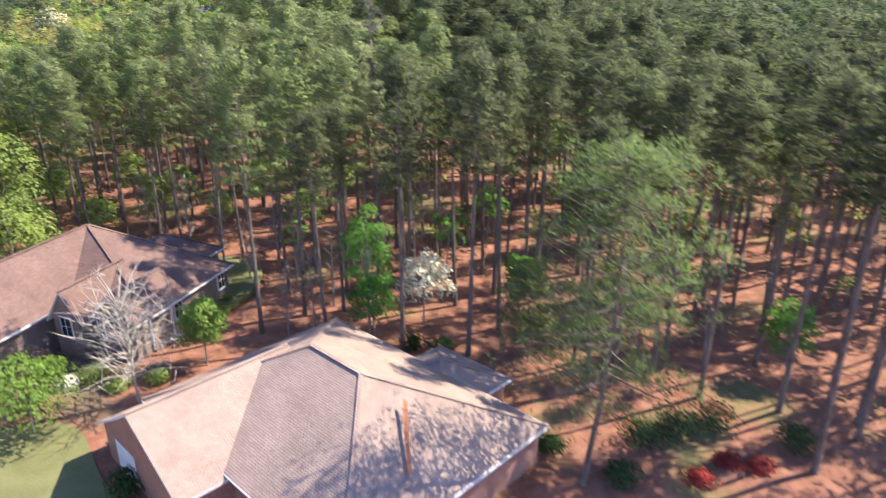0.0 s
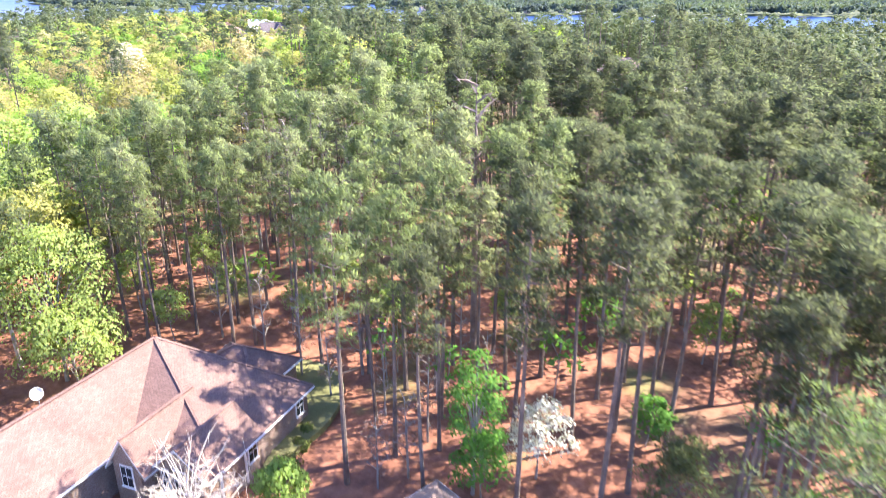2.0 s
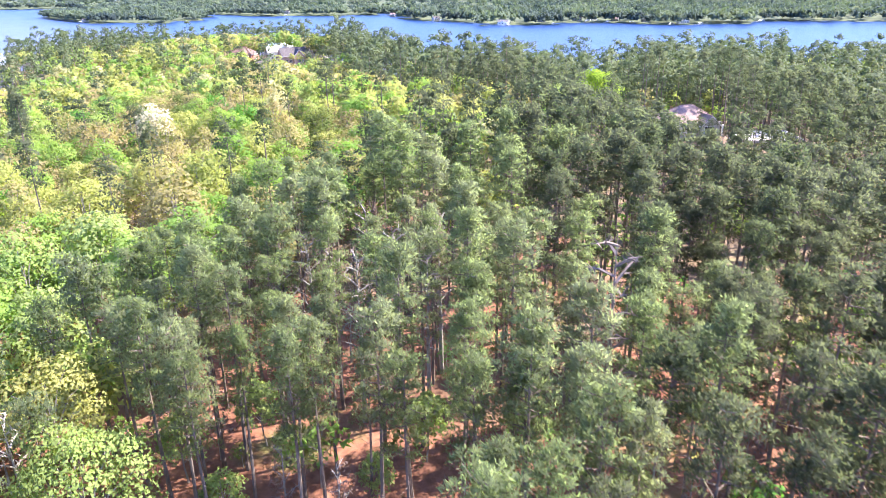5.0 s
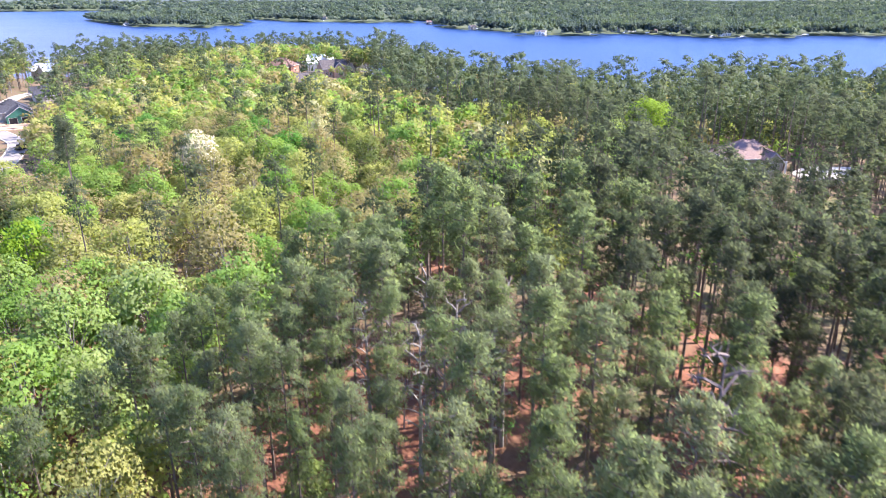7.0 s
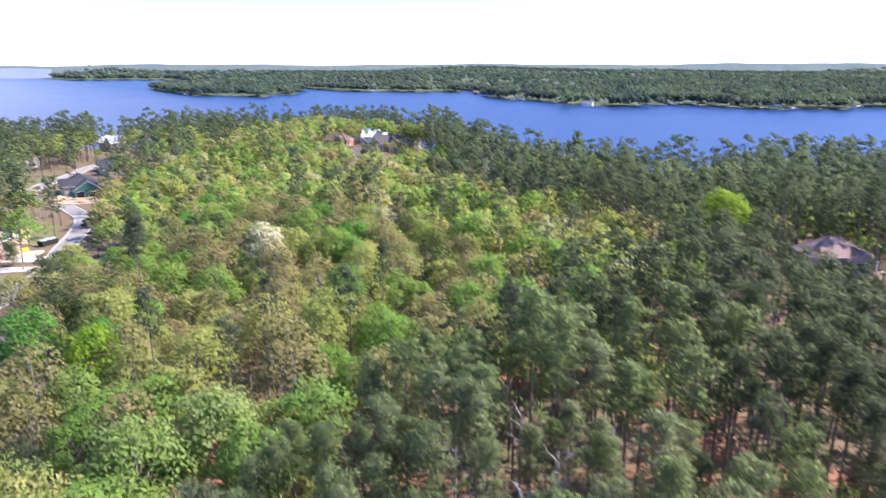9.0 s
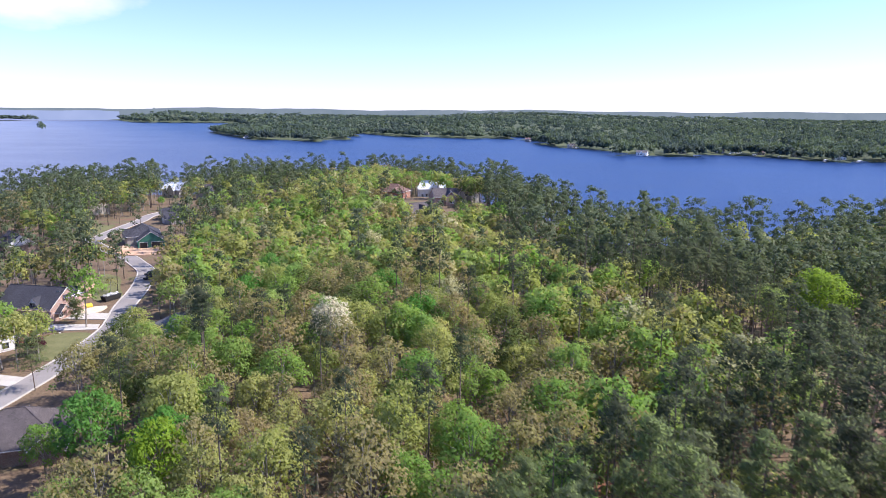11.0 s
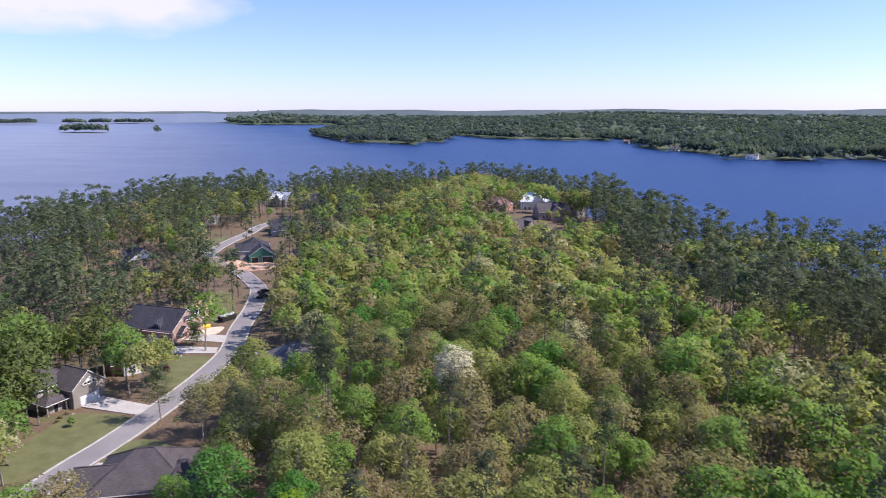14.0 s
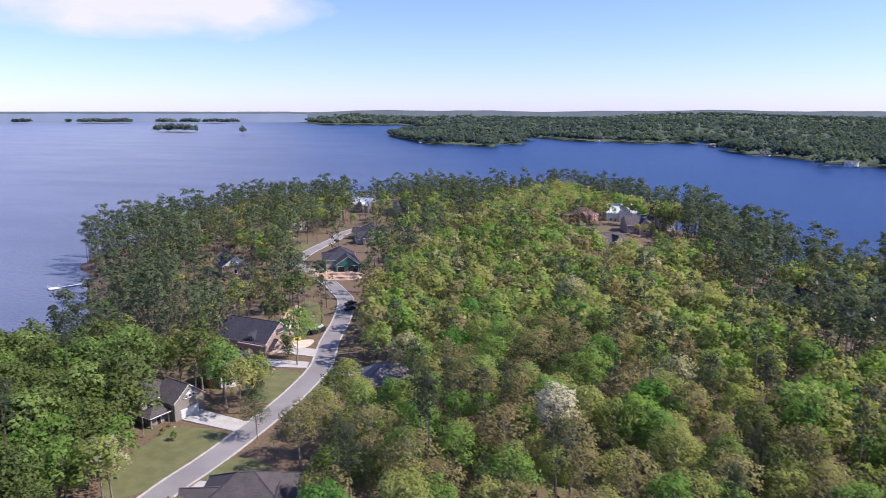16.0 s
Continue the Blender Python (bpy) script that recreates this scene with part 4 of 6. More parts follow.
def hip_roof(name, x0, x1, y0, y1, z0, z1, mat, over=0.45):
    """A hipped roof over a rectangle, with a fascia's thickness at the eaves."""
    x0, x1, y0, y1 = x0 - over, x1 + over, y0 - over, y1 + over
    lx, ly = x1 - x0, y1 - y0
    if lx >= ly:
        a, b = (x0 + ly / 2, (y0 + y1) / 2, z1), (x1 - ly / 2, (y0 + y1) / 2, z1)
    else:
        a, b = ((x0 + x1) / 2, y0 + lx / 2, z1), ((x0 + x1) / 2, y1 - lx / 2, z1)
    t = 0.2
    v = [(x0, y0, z0), (x1, y0, z0), (x1, y1, z0), (x0, y1, z0), a, b] + [(x, y, z0 - t) for x, y in ((x0, y0), (x1, y0), (x1, y1), (x0, y1))]
    if lx >= ly:
        f = [(0, 1, 5, 4), (1, 2, 5), (2, 3, 4, 5), (3, 0, 4)]
    else:
        f = [(0, 1, 4), (1, 2, 5, 4), (2, 3, 5), (3, 0, 4, 5)]
    f += [(0, 6, 7, 1), (1, 7, 8, 2), (2, 8, 9, 3), (3, 9, 6, 0), (9, 8, 7, 6)]
    idx = [0] * 4 + [1] * 5
    return wall_uv(mesh_of(name, v, f, [mat, M_WHITE], index=idx)), (a, b, v[:4])


def gable_roof(name, x0, x1, y0, y1, z0, z1, mat, along="x", over=0.4):
    """A gabled roof of two slabs, ridge along x or y."""
    if along == "y":
        me, ends = gable_roof(name, y0, y1, -x1, -x0, z0, z1, mat, "x", over)
        me.transform(Matrix.Rotation(radians(90), 4, "Z"))
        return me, [(-p[1], p[0], p[2]) for p in ends]
    ym, half = (y0 + y1) / 2, (y1 - y0) / 2
    drop = (z1 - z0) * over / half
    a, b = x0 - over * 0.8, x1 + over * 0.8
    t = 0.2
    v = []
    for x in (a, b):
        v += [(x, y0 - over, z0 - drop), (x, ym, z1), (x, y1 + over, z0 - drop), (x, y1 + over, z0 - drop - t), (x, ym, z1 - t), (x, y0 - over, z0 - drop - t)]
    f = [(0, 6, 7, 1), (1, 7, 8, 2), (2, 8, 9, 3), (5, 11, 6, 0), (3, 9, 10, 4), (4, 10, 11, 5), (0, 1, 4, 5), (1, 2, 3, 4), (6, 11, 10, 7), (7, 10, 9, 8)]
    return wall_uv(mesh_of(name, v, f, [mat, M_WHITE], index=[0, 0, 1, 1, 1, 1, 1, 1, 1, 1])), [(a, ym, z1), (b, ym, z1)]


def bar(name, a, b, w, h, mat):
    """A capping strip between two points."""
    a, b = Vector(a), Vector(b)
    d = (b - a)
    me = box_mesh(name, d.length, w, h, mat)
    q = d.to_track_quat("X", "Z").to_matrix().to_4x4()
    me.transform(Matrix.Translation((a + b) / 2) @ q)
    return me


def gable_wall(name, x0, x1, y, z0, z1, thick, mat):
    """The triangle of wall under a gable, its face at y."""
    v = [(x0, y, z0), (x1, y, z0), ((x0 + x1) / 2, y, z1), (x0, y + thick, z0), (x1, y + thick, z0), ((x0 + x1) / 2, y + thick, z1)]
    f = [(0, 1, 2), (5, 4, 3), (0, 3, 4, 1), (1, 4, 5, 2), (2, 5, 3, 0)]
    return wall_uv(mesh_of(name, v, f, mat))


class House:
    def __init__(self, name, x, y, z, turn, label):
        self.top = new(name)
        self.top.matrix_world = pose(x, y, z, 0, 0, turn)
        tagged(self.top, label, "house")

    def block(self, x0, x1, y0, y1, z1, mat, z0=-1.2):
        return part("wall", prism("wall", [(x0, y0), (x1, y0), (x1, y1), (x0, y1)], z0, z1, mat), self.top)

    def hip(self, x0, x1, y0, y1, z0, z1, mat, over=0.45, cap=None):
        me, (a, b, c) = hip_roof("roof", x0, x1, y0, y1, z0, z1, mat, over)
        r = part("roof", me, self.top)
        cap = cap or mat
        if math.dist(a, b) > 0.3:
            part("ridge_cap", bar("ridge_cap", a, b, 0.3, 0.05, cap), r)
        lx, ly = x1 - x0, y1 - y0
        for k, e in enumerate((a, b, b, a) if lx >= ly else (a, a, b, b)):
            part("ridge_cap", bar("ridge_cap", c[k], e, 0.28, 0.05, cap), r)
        for p, q in zip(c, c[1:] + c[:1]):
            part("gutter", bar("gutter", (p[0], p[1], p[2] - 0.16), (q[0], q[1], q[2] - 0.16), 0.13, 0.12, M_WHITE), r)
        return r

    def gable(self, x0, x1, y0, y1, z0, z1, mat, along="x", wallmat=None, over=0.4):
        me, ends = gable_roof("roof", x0, x1, y0, y1, z0, z1, mat, along, over)
        r = part("roof", me, self.top)
        part("ridge_cap", bar("ridge_cap", ends[0], ends[1], 0.3, 0.05, mat), r)
        if wallmat:
            if along == "y":
                for y, t in ((y0, 0.2), (y1, -0.2)):
                    part("gable", gable_wall("gable", x0, x1, y, z0, z1 - 0.15, t, wallmat), self.top)
            else:
                for x, t in ((x0, 0.2), (x1, -0.2)):
                    me = gable_wall("gable", y0, y1, 0, z0, z1 - 0.15, t, wallmat)
                    me.transform(Matrix.Translation((x, 0, 0)) @ Matrix(((0, 1, 0, 0), (1, 0, 0, 0), (0, 0, 1, 0), (0, 0, 0, 1))))
                    me.flip_normals()
                    part("gable", me, self.top)
        return r

    def window(self, x, y, z, w, h, face, bars=True):
        """face: degrees of the outward direction in the house's own plan; z is the sill."""
        m = pose(x, y, z, 0, 0, face + 90)
        win = part("window", box_mesh("window", w + 0.2, 0.10, h + 0.2, M_WHITE, 0.01), self.top, "", m @ pose(0, 0, -0.1))
        part("pane", box_mesh("pane", w, 0.03, h, M_GLASS), win, "", pose(0, -0.05, 0.1))
        if bars:
            part("glazing_bar", box_mesh("glazing_bar", 0.05, 0.03, h, M_WHITE), win, "", pose(0, -0.065, 0.1))
            part("glazing_bar", box_mesh("glazing_bar", w, 0.03, 0.05, M_WHITE), win, "", pose(0, -0.065, 0.1 + h * 0.5))
        part("sill", box_mesh("sill", w + 0.3, 0.16, 0.06, M_WHITE), win, "", pose(0, -0.06, -0.06))
        return win

    def door(self, x, y, z, w, h, face, mat, name="door"):
        m = pose(x, y, z, 0, 0, face + 90)
        d = part(name, box_mesh(name, w, 0.10, h, mat, 0.01), self.top, "", m)
        part("door_frame", box_mesh("door_frame", w + 0.24, 0.06, h + 0.12, M_WHITE), d, "", pose(0, 0.02, 0))
        rows = 4 if name == "garage_door" else 2
        for k in range(rows):
            part("panel", box_mesh("panel", w * 0.92, 0.03, h / rows * 0.8, mat, 0.008), d, "", pose(0, -0.06, h * (k + 0.1) / rows))
        return d

    def post(self, x, y, z0, z1, s=0.25, mat=None):
        return part("post", box_mesh("post", s, s, z1 - z0, mat or M_WHITE, 0.02), self.top, "", pose(x, y, z0))

    def vent(self, x, y, z, r=0.06):
        return part("vent_pipe", box_mesh("vent_pipe", r * 2, r * 2, 0.5, M_METAL, 0.02), self.top, "", pose(x, y, z))


# pale-roofed brick house
g = ground_at(1.5, 39.5)
h = House("brick_house", 1.9, 39.5, g, -55.5, "red-brick house with a pale hipped shingle roof")
E1, R1 = 13.1 - g, 17.3 - g
h.block(-11.0, 10.8, -7.3, 9.2, E1, M_BRICK)
h.block(-10.9, -0.2, -10.6, -7.3, E1, M_BRICK)
h.block(-2.4, 4.4, 9.2, 13.4, E1 - 1.0, M_BRICK)
h.hip(-11.0, 10.8, -7.3, 9.2, E1, R1, M_ROOF_PALE)
h.gable(-10.9, -0.2, -10.6, 0.5, E1, E1 + 3.2, M_ROOF_PALE, "y", M_BRICK)
h.hip(-2.4, 4.4, 6.6, 13.4, E1 - 1.1, E1 + 0.7, M_ROOF_PALE)
h.door(-7.8, -10.62, 0.05, 2.6, 2.2, 270, M_WHITE, "garage_door")
part("valley_flashing", bar("valley_flashing", (5.8, 1.7, E1 + 3.32), (9.1, -1.1, E1 + 1.24), 0.24, 0.06, M_RUST), h.top, "rust-red stained valley strip")
h.vent(-2, 4, R1 - 2.6)
h.vent(4, 4.5, R1 - 2.9)

def lot(name, outline, mat, label, lift=0.06):
    """A patch of lawn, paving or bare soil, a few centimetres thick on the level ground."""
    cx, cy = sum(p[0] for p in outline) / len(outline), sum(p[1] for p in outline) / len(outline)
    z = max(ground_at(*p) for p in outline + [(cx, cy)]) + lift
    return tagged(new(name, prism(name, outline, z - 0.6, z, mat)), label, name.replace("_", " "), kind="structure")


def curved(outline, per=5):
    p = smooth(outline + outline[:3], per)
    return p[per:per * (len(outline) + 1)]


# lawns, drives and bare soil
lot("lawn", curved([(-131.6, 226), (-130.1, 215), (-129.3, 205), (-137, 207.5), (-140, 216), (-141.5, 224)]), M_LAWN, "mown front lawn edged by a kerb")
lot("lawn", curved([(-128.7, 187.4), (-128.9, 176), (-129.7, 162), (-136, 158), (-142, 168), (-143, 180), (-142, 187)]), M_LAWN, "mown front lawn beside a white drive")
lot("lawn", curved([(-124.4, 229), (-121, 228), (-116, 219), (-118, 213), (-122.2, 212)]), M_LAWN, "thin grass before a house in the trees")
lot("lawn", curved([(-143, 262), (-150, 274), (-158, 288), (-168, 292), (-160, 276), (-150, 258)]), M_LAWN, "sunlit grass verge below the street bend")
lot("lawn", curved([(-121.8, 160), (-116, 166), (-108, 170), (-112, 178), (-121, 178), (-121.6, 168)]), M_LAWN, "rough grass between the street and the woods")
lot("lawn", curved([(-214, 360), (-222, 358), (-232, 372), (-228, 392), (-221, 396)]), M_LAWN, "grass lawn by the upper street")
lot("lawn", curved([(-10, 60), (-5, 66), (-4, 73), (-8, 77), (-12, 74), (-9, 66)]), M_LAWN, "strip of side lawn with yellow patches", 0.12)
lot("lawn", curved([(-13, 40), (-9, 33), (-14, 28), (-24, 34), (-24, 46), (-17, 47)]), M_LAWN, "bright lawn by the garage", 0.14)
lot("driveway", [(-144.8, 197), (-128.3, 194.4), (-128.3, 189.2), (-143.4, 190.4)], M_CONCRETE, "white concrete driveway to a garage", 0.12)
lot("driveway", [(-147, 232.5), (-133.6, 234), (-131.9, 229.6), (-141, 227.4), (-146.5, 227.2)], M_CONCRETE, "pale concrete driveway to a brick house", 0.12)
lot("driveway", [(-147, 244.5), (-136.6, 244.5), (-134.6, 238.5), (-147, 238)], M_CONCRETE, "new concrete driveway by a building site", 0.12)
lot("driveway", [(-121.7, 168.4), (-113, 169.6), (-112, 166.4), (-122, 164)], M_CONCRETE, "concrete driveway across the verge", 0.14)
lot("driveway", [(-125.2, 232.5), (-118, 232), (-114, 228), (-117, 227), (-124.4, 228.6)], M_CONCRETE, "short concrete driveway into the trees", 0.14)
lot("driveway", [(-30, 55), (-24, 51.5), (-22.5, 53), (-24.5, 55.4), (-30, 58)], M_CONCRETE, "pale concrete drive beside the brown house", 0.2)
lot("footpath", [(-143.2, 187), (-142.2, 187), (-138.6, 180.4), (-140.6, 178.6), (-141.6, 179.6), (-140, 181)], M_CONCRETE, "narrow white path to the porch", 0.13)
lot("footpath", [(-141.2, 226.6), (-140.2, 226.2), (-140.2, 219.6), (-143.8, 214.4), (-144.8, 215.2), (-141.4, 220)], M_CONCRETE, "curved path round the front lawn", 0.13)
lot("sand", curved([(-148, 249), (-142, 252), (-141, 245), (-147, 243.6), (-152, 246)]), M_SAND, "spilt building sand beside the street", 0.16)
lot("bare_soil", curved([(-190, 341), (-180, 341), (-170, 341), (-160, 336), (-166, 326), (-176, 324), (-186, 333)]), M_CLAY, "bare orange clay of a building site", 0.12)
lot("bare_soil", curved([(-141, 172), (-139.6, 176), (-137.6, 172), (-139, 166)]), M_CLAY, "worn red patch at the lawn's edge", 0.10)
lot("bare_soil", curved([(-160, 262), (-152, 262), (-158, 284), (-168, 286), (-166, 272)]), M_CLAY, "red bank under the trees by the bend", 0.05)
lot("beach", curved([(-338, 346), (-344, 354), (-350, 366), (-343, 368), (-332, 354)]), M_CLAY, "small red clay beach on the shore", -6.0)

# the brown house: hipped roof with a broad wing, two front gables
X0, Y0 = 45.0, 47.0
ca, sa = 0.4802, 0.8771
gz = 11.2
H2 = House("brown_house", ca * X0 - sa * Y0, sa * X0 + ca * Y0, gz, math.degrees(math.atan2(sa, ca)), "brown brick house with a rose-brown hipped shingle roof")
top = H2.top
ez, rz = 13.8 - gz, 18.2 - gz
pl = lambda X, Y, z: (X - X0, Y - Y0, z)
P = [pl(24, 51, rz), pl(51.6, 51, rz), pl(22, 46.6, ez), pl(43.8, 46.8, ez), pl(43.6, 37.8, ez), pl(56.0, 37.8, ez), pl(56.6, 56.5, ez), pl(22, 56.5, ez)]
low = [(x, y, z - 0.22) for x, y, z in P[2:]]
F = [(2, 3, 1, 0), (3, 4, 1), (4, 5, 1), (5, 6, 1), (6, 7, 0, 1), (7, 2, 0)]
ring = [2, 3, 4, 5, 6, 7]
for i, a in enumerate(ring):
    b = ring[(i + 1) % 6]
    F.append((b, a, 8 + i, 8 + (i + 1) % 6))
F.append((13, 12, 11, 10, 9, 8))
roof = part("roof", wall_uv(mesh_of("roof", P + low, F, [M_ROOF_ROSE, M_WHITE], index=[0] * 6 + [1] * 7)), top)
for a, b in ((0, 1), (1, 4), (1, 5), (1, 6), (0, 7), (0, 2)):
    part("ridge_cap", bar("ridge_cap", P[a], P[b], 0.3, 0.05, M_ROOF_ROSE), roof)
for i, a in enumerate(ring):
    b = ring[(i + 1) % 6]
    p, q = Vector(P[a]), Vector(P[b])
    part("gutter", bar("gutter", p - Vector((0, 0, 0.15)), q - Vector((0, 0, 0.15)), 0.13, 0.12, M_WHITE), roof)
part("wall", prism("wall", [pl(22.4, 47.2, 0)[:2], pl(44, 47.2, 0)[:2], pl(44, 38.3, 0)[:2], pl(55.5, 38.3, 0)[:2], pl(56, 56, 0)[:2], pl(22.4, 56, 0)[:2]], -1.5, ez - 0.1, M_STONE), top)
for X, Y, w, up in ((41.2, 44.7, 3.2, 2.6), (42.2, 40.6, 4.6, 2.2)):
    H2.block(X - X0, 46 - X0, Y - Y0 - w / 2 + 0.3, Y - Y0 + w / 2 - 0.3, ez + 0.2, M_STONE)
    H2.gable(X - X0, 48.5 - X0, Y - Y0 - w / 2, Y - Y0 + w / 2, ez + 0.2, ez + up, M_ROOF_ROSE, "x", M_STONE, 0.3)
    H2.window(X - X0 - 0.03, Y - Y0, 1.0, 1.0, 1.7, 180)
H2.window(42.17 - X0, 42.0 - Y0, 0.6, 0.5, 1.9, 180)
H2.block(53 - X0, 59.4 - X0, 42.0 - Y0, 49.5 - Y0, ez - 0.2, M_STONE)
H2.hip(53 - X0, 59.4 - X0, 42.0 - Y0, 49.5 - Y0, ez - 0.1, ez + 2.3, M_ROOF_ROSE)
H2.window(54.2 - X0, 38.26 - Y0, 0.7, 0.95, 1.6, 270)
H2.window(47.5 - X0, 38.26 - Y0, 0.7, 0.95, 1.6, 270)
for X in (43.4, 46.2):
    H2.post(X - X0, 37.9 - Y0, -0.5, ez - 0.2, 0.16)
for X in (28, 34):
    H2.window(X - X0, 47.17 - Y0, 0.7, 1.0, 1.5, 270)

# satellite dish on the brown house's roof, drawn as a shallow bowl on a mast
dish = new("satellite_dish")
dish.matrix_world = pose(-28.0, 64.6, 15.4, 0, 0, 0)
tagged(dish, "white satellite dish on a short mast", "satellite dish")
part("mast", box_mesh("mast", 0.07, 0.07, 1.5, M_METAL, 0.01), dish, "", pose(0, 0, -0.6))
rings = [(0.0, 0.12), (0.2, 0.10), (0.4, 0.03), (0.52, -0.06)]
v, f = [], []
for r, z in rings:
    for k in range(16):
        v.append((r * math.cos(k * math.pi / 8), r * math.sin(k * math.pi / 8), -z))
for i in range(3):
    for k in range(16):
        f.append((16 * i + k, 16 * i + (k + 1) % 16, 16 * i + 16 + (k + 1) % 16, 16 * i + 16 + k))
bowl = mesh_of("bowl", v, f, M_WHITE)
b = part("bowl", bowl, dish, "", pose(0, -0.1, 1.0, 60, 0, 20))
sol = b.modifiers.new("thickness", "SOLIDIFY")
sol.thickness = 0.03

# houses along the street
z = ground_at(-155, 241)
h = House("brick_house", -156.5, 242, z, -6, "large pinkish-brick house with dark hipped roof, still being built")
h.block(-9.5, 9.0, -7, 7, 4.6, M_BRICK_TAN)
h.gable(-9.5, 9.0, -7, 7, 4.6, 9.2, M_ROOF_DARK, "x", M_BRICK_TAN, 0.45)
h.block(-1.0, 9.6, -8.2, -6.8, 3.9, M_BRICK_TAN)
h.gable(1.6, 4.6, -6.6, 0, 5.2, 7.2, M_ROOF_DARK, "y", M_WHITE, 0.25)
h.window(3.1, -6.66, 4.7, 1.6, 1.1, 270)
h.gable(6.2, 9.4, -1.5, 5.5, 6.6, 8.6, M_ROOF_DARK, "y", M_WHITE, 0.25)
h.gable(6.0, 9.6, 3.2, 6.0, 6.0, 8.4, M_ROOF_DARK, "x", M_WHITE, 0.25)
h.window(9.02, -3, 0.9, 1.5, 1.6, 0)
h.window(9.02, 2.5, 0.9, 1.1, 1.6, 0)
h.gable(8.4, 10.6, -5.2, -0.6, 3.0, 4.8, M_ROOF_DARK, "x", M_BRICK_TAN, 0.3)
for x in (-6.5, -3.8):
    h.window(x, -7.02, 1.2, 0.6, 1.3, 270)
h.window(0.6, -8.22, 1.4, 0.7, 1.2, 270, False)

z = ground_at(-147, 216)
h = House("brick_house", -148.5, 217, z, 52, "red-brick house with dark roof and two white-trimmed gables")
h.block(-7, 6, -4, 5, 3.4, M_BRICK)
h.gable(-7, 6, -4, 5, 3.4, 7.2, M_ROOF_DARK, "x", M_BRICK)
h.block(1.2, 6.2, -6, -4, 3.6, M_BRICK)
h.gable(1.2, 6.2, -6, 0.5, 3.5, 6.6, M_ROOF_DARK, "y", M_BRICK)
h.block(-4.6, -0.4, -6.2, -4, 5.2, M_WHITE)
h.gable(-4.6, -0.4, -6.2, 0.5, 5.2, 7.6, M_ROOF_DARK, "y", M_WHITE)
h.window(2.4, -6.02, 0.9, 0.8, 1.7, 270)
h.window(5.0, -6.02, 0.9, 0.8, 1.7, 270)
h.window(-2.5, -6.22, 0.8, 1.5, 1.6, 270)
h.window(-2.5, -6.22, 3.3, 1.2, 1.3, 270)
h.window(6.02, 1.8, 0.9, 0.9, 1.6, 0)
h.door(0.4, -4.05, 0.05, 1.0, 2.1, 270, M_DARK)

z = ground_at(-150, 193)
h = House("beige_house", -151, 193, z, -14, "taupe sided house with grey-brown roof and white garage door")
h.block(-14, 1, -6.5, 4.5, 5.2, M_TAUPE)
h.hip(-14, 1, -6.5, 4.5, 5.2, 8.6, M_ROOF_BROWN)
h.block(-1, 7.0, -2, 6.5, 5.0, M_TAUPE)
h.gable(-1, 7.0, -2, 6.5, 5.0, 8.4, M_ROOF_BROWN, "x", M_TAUPE)
h.door(7.02, 2.2, 0.05, 4.8, 2.3, 0, M_WHITE, "garage_door")
h.gable(3.4, 7.1, 0.6, 4.0, 5.6, 6.9, M_ROOF_BROWN, "x", M_WHITE, 0.25)
for y in (1.2, 2.3, 3.4):
    h.window(7.12, y, 5.1, 0.6, 0.6, 0, False)
h.block(0.8, 4.4, -6.3, -2, 2.9, M_TAUPE)
h.hip(0.8, 5.6, -7.6, -1.8, 2.9, 4.4, M_ROOF_BROWN, 0.35)
h.post(5.3, -7.3, 0, 2.8, 0.35, M_TAUPE)
h.post(5.3, -2.6, 0, 2.8, 0.35, M_TAUPE)
h.door(4.42, -4.6, 0.05, 1.0, 2.1, 0, M_DARK)
h.window(1.02, -4.6, 3.3, 1.4, 1.3, 0)
h.window(-6, -6.52, 0.9, 1.2, 1.5, 270)

z = ground_at(-107, 157)
h = House("grey_roofed_house", -106.5, 163, z, 22, "brick house under a wide grey-brown hipped roof")
h.block(-8.5, 8.5, -7.5, 6.5, 3.2, M_STONE)
h.hip(-8.5, 8.5, -7.5, 6.5, 3.2, 8.0, M_ROOF_BROWN, 0.5)
h.block(-11.5, -7, -6, 2, 3.0, M_STONE)
h.gable(-11.5, -3, -6, 2, 3.0, 6.0, M_ROOF_BROWN, "x", M_STONE, 0.4)
h.gable(3.0, 8.8, -9, 0, 3.0, 5.6, M_ROOF_BROWN, "y", M_STONE, 0.4)
h.block(3.2, 8.6, -8.8, -7.4, 3.0, M_STONE)
h.vent(1.5, 2.0, 6.6)
h.vent(-2.5, 3.0, 6.0)
h.window(8.52, 2, 0.9, 1.2, 1.5, 0)

z = ground_at(-104, 224)
h = House("grey_roofed_house", -104.5, 223.5, z, 30, "brick house with grey roof half hidden in trees")
h.block(-7, 7, -6, 6, 3.2, M_BRICK)
h.hip(-7, 7, -6, 6, 3.2, 7.4, M_ROOF_GREY, 0.5)
h.block(4, 9.5, -4, 3, 3.0, M_BRICK)
h.gable(2, 9.5, -4, 3, 3.0, 6.2, M_ROOF_GREY, "x", M_BRICK)
h.window(9.52, -0.5, 1, 1.2, 1.4, 0)

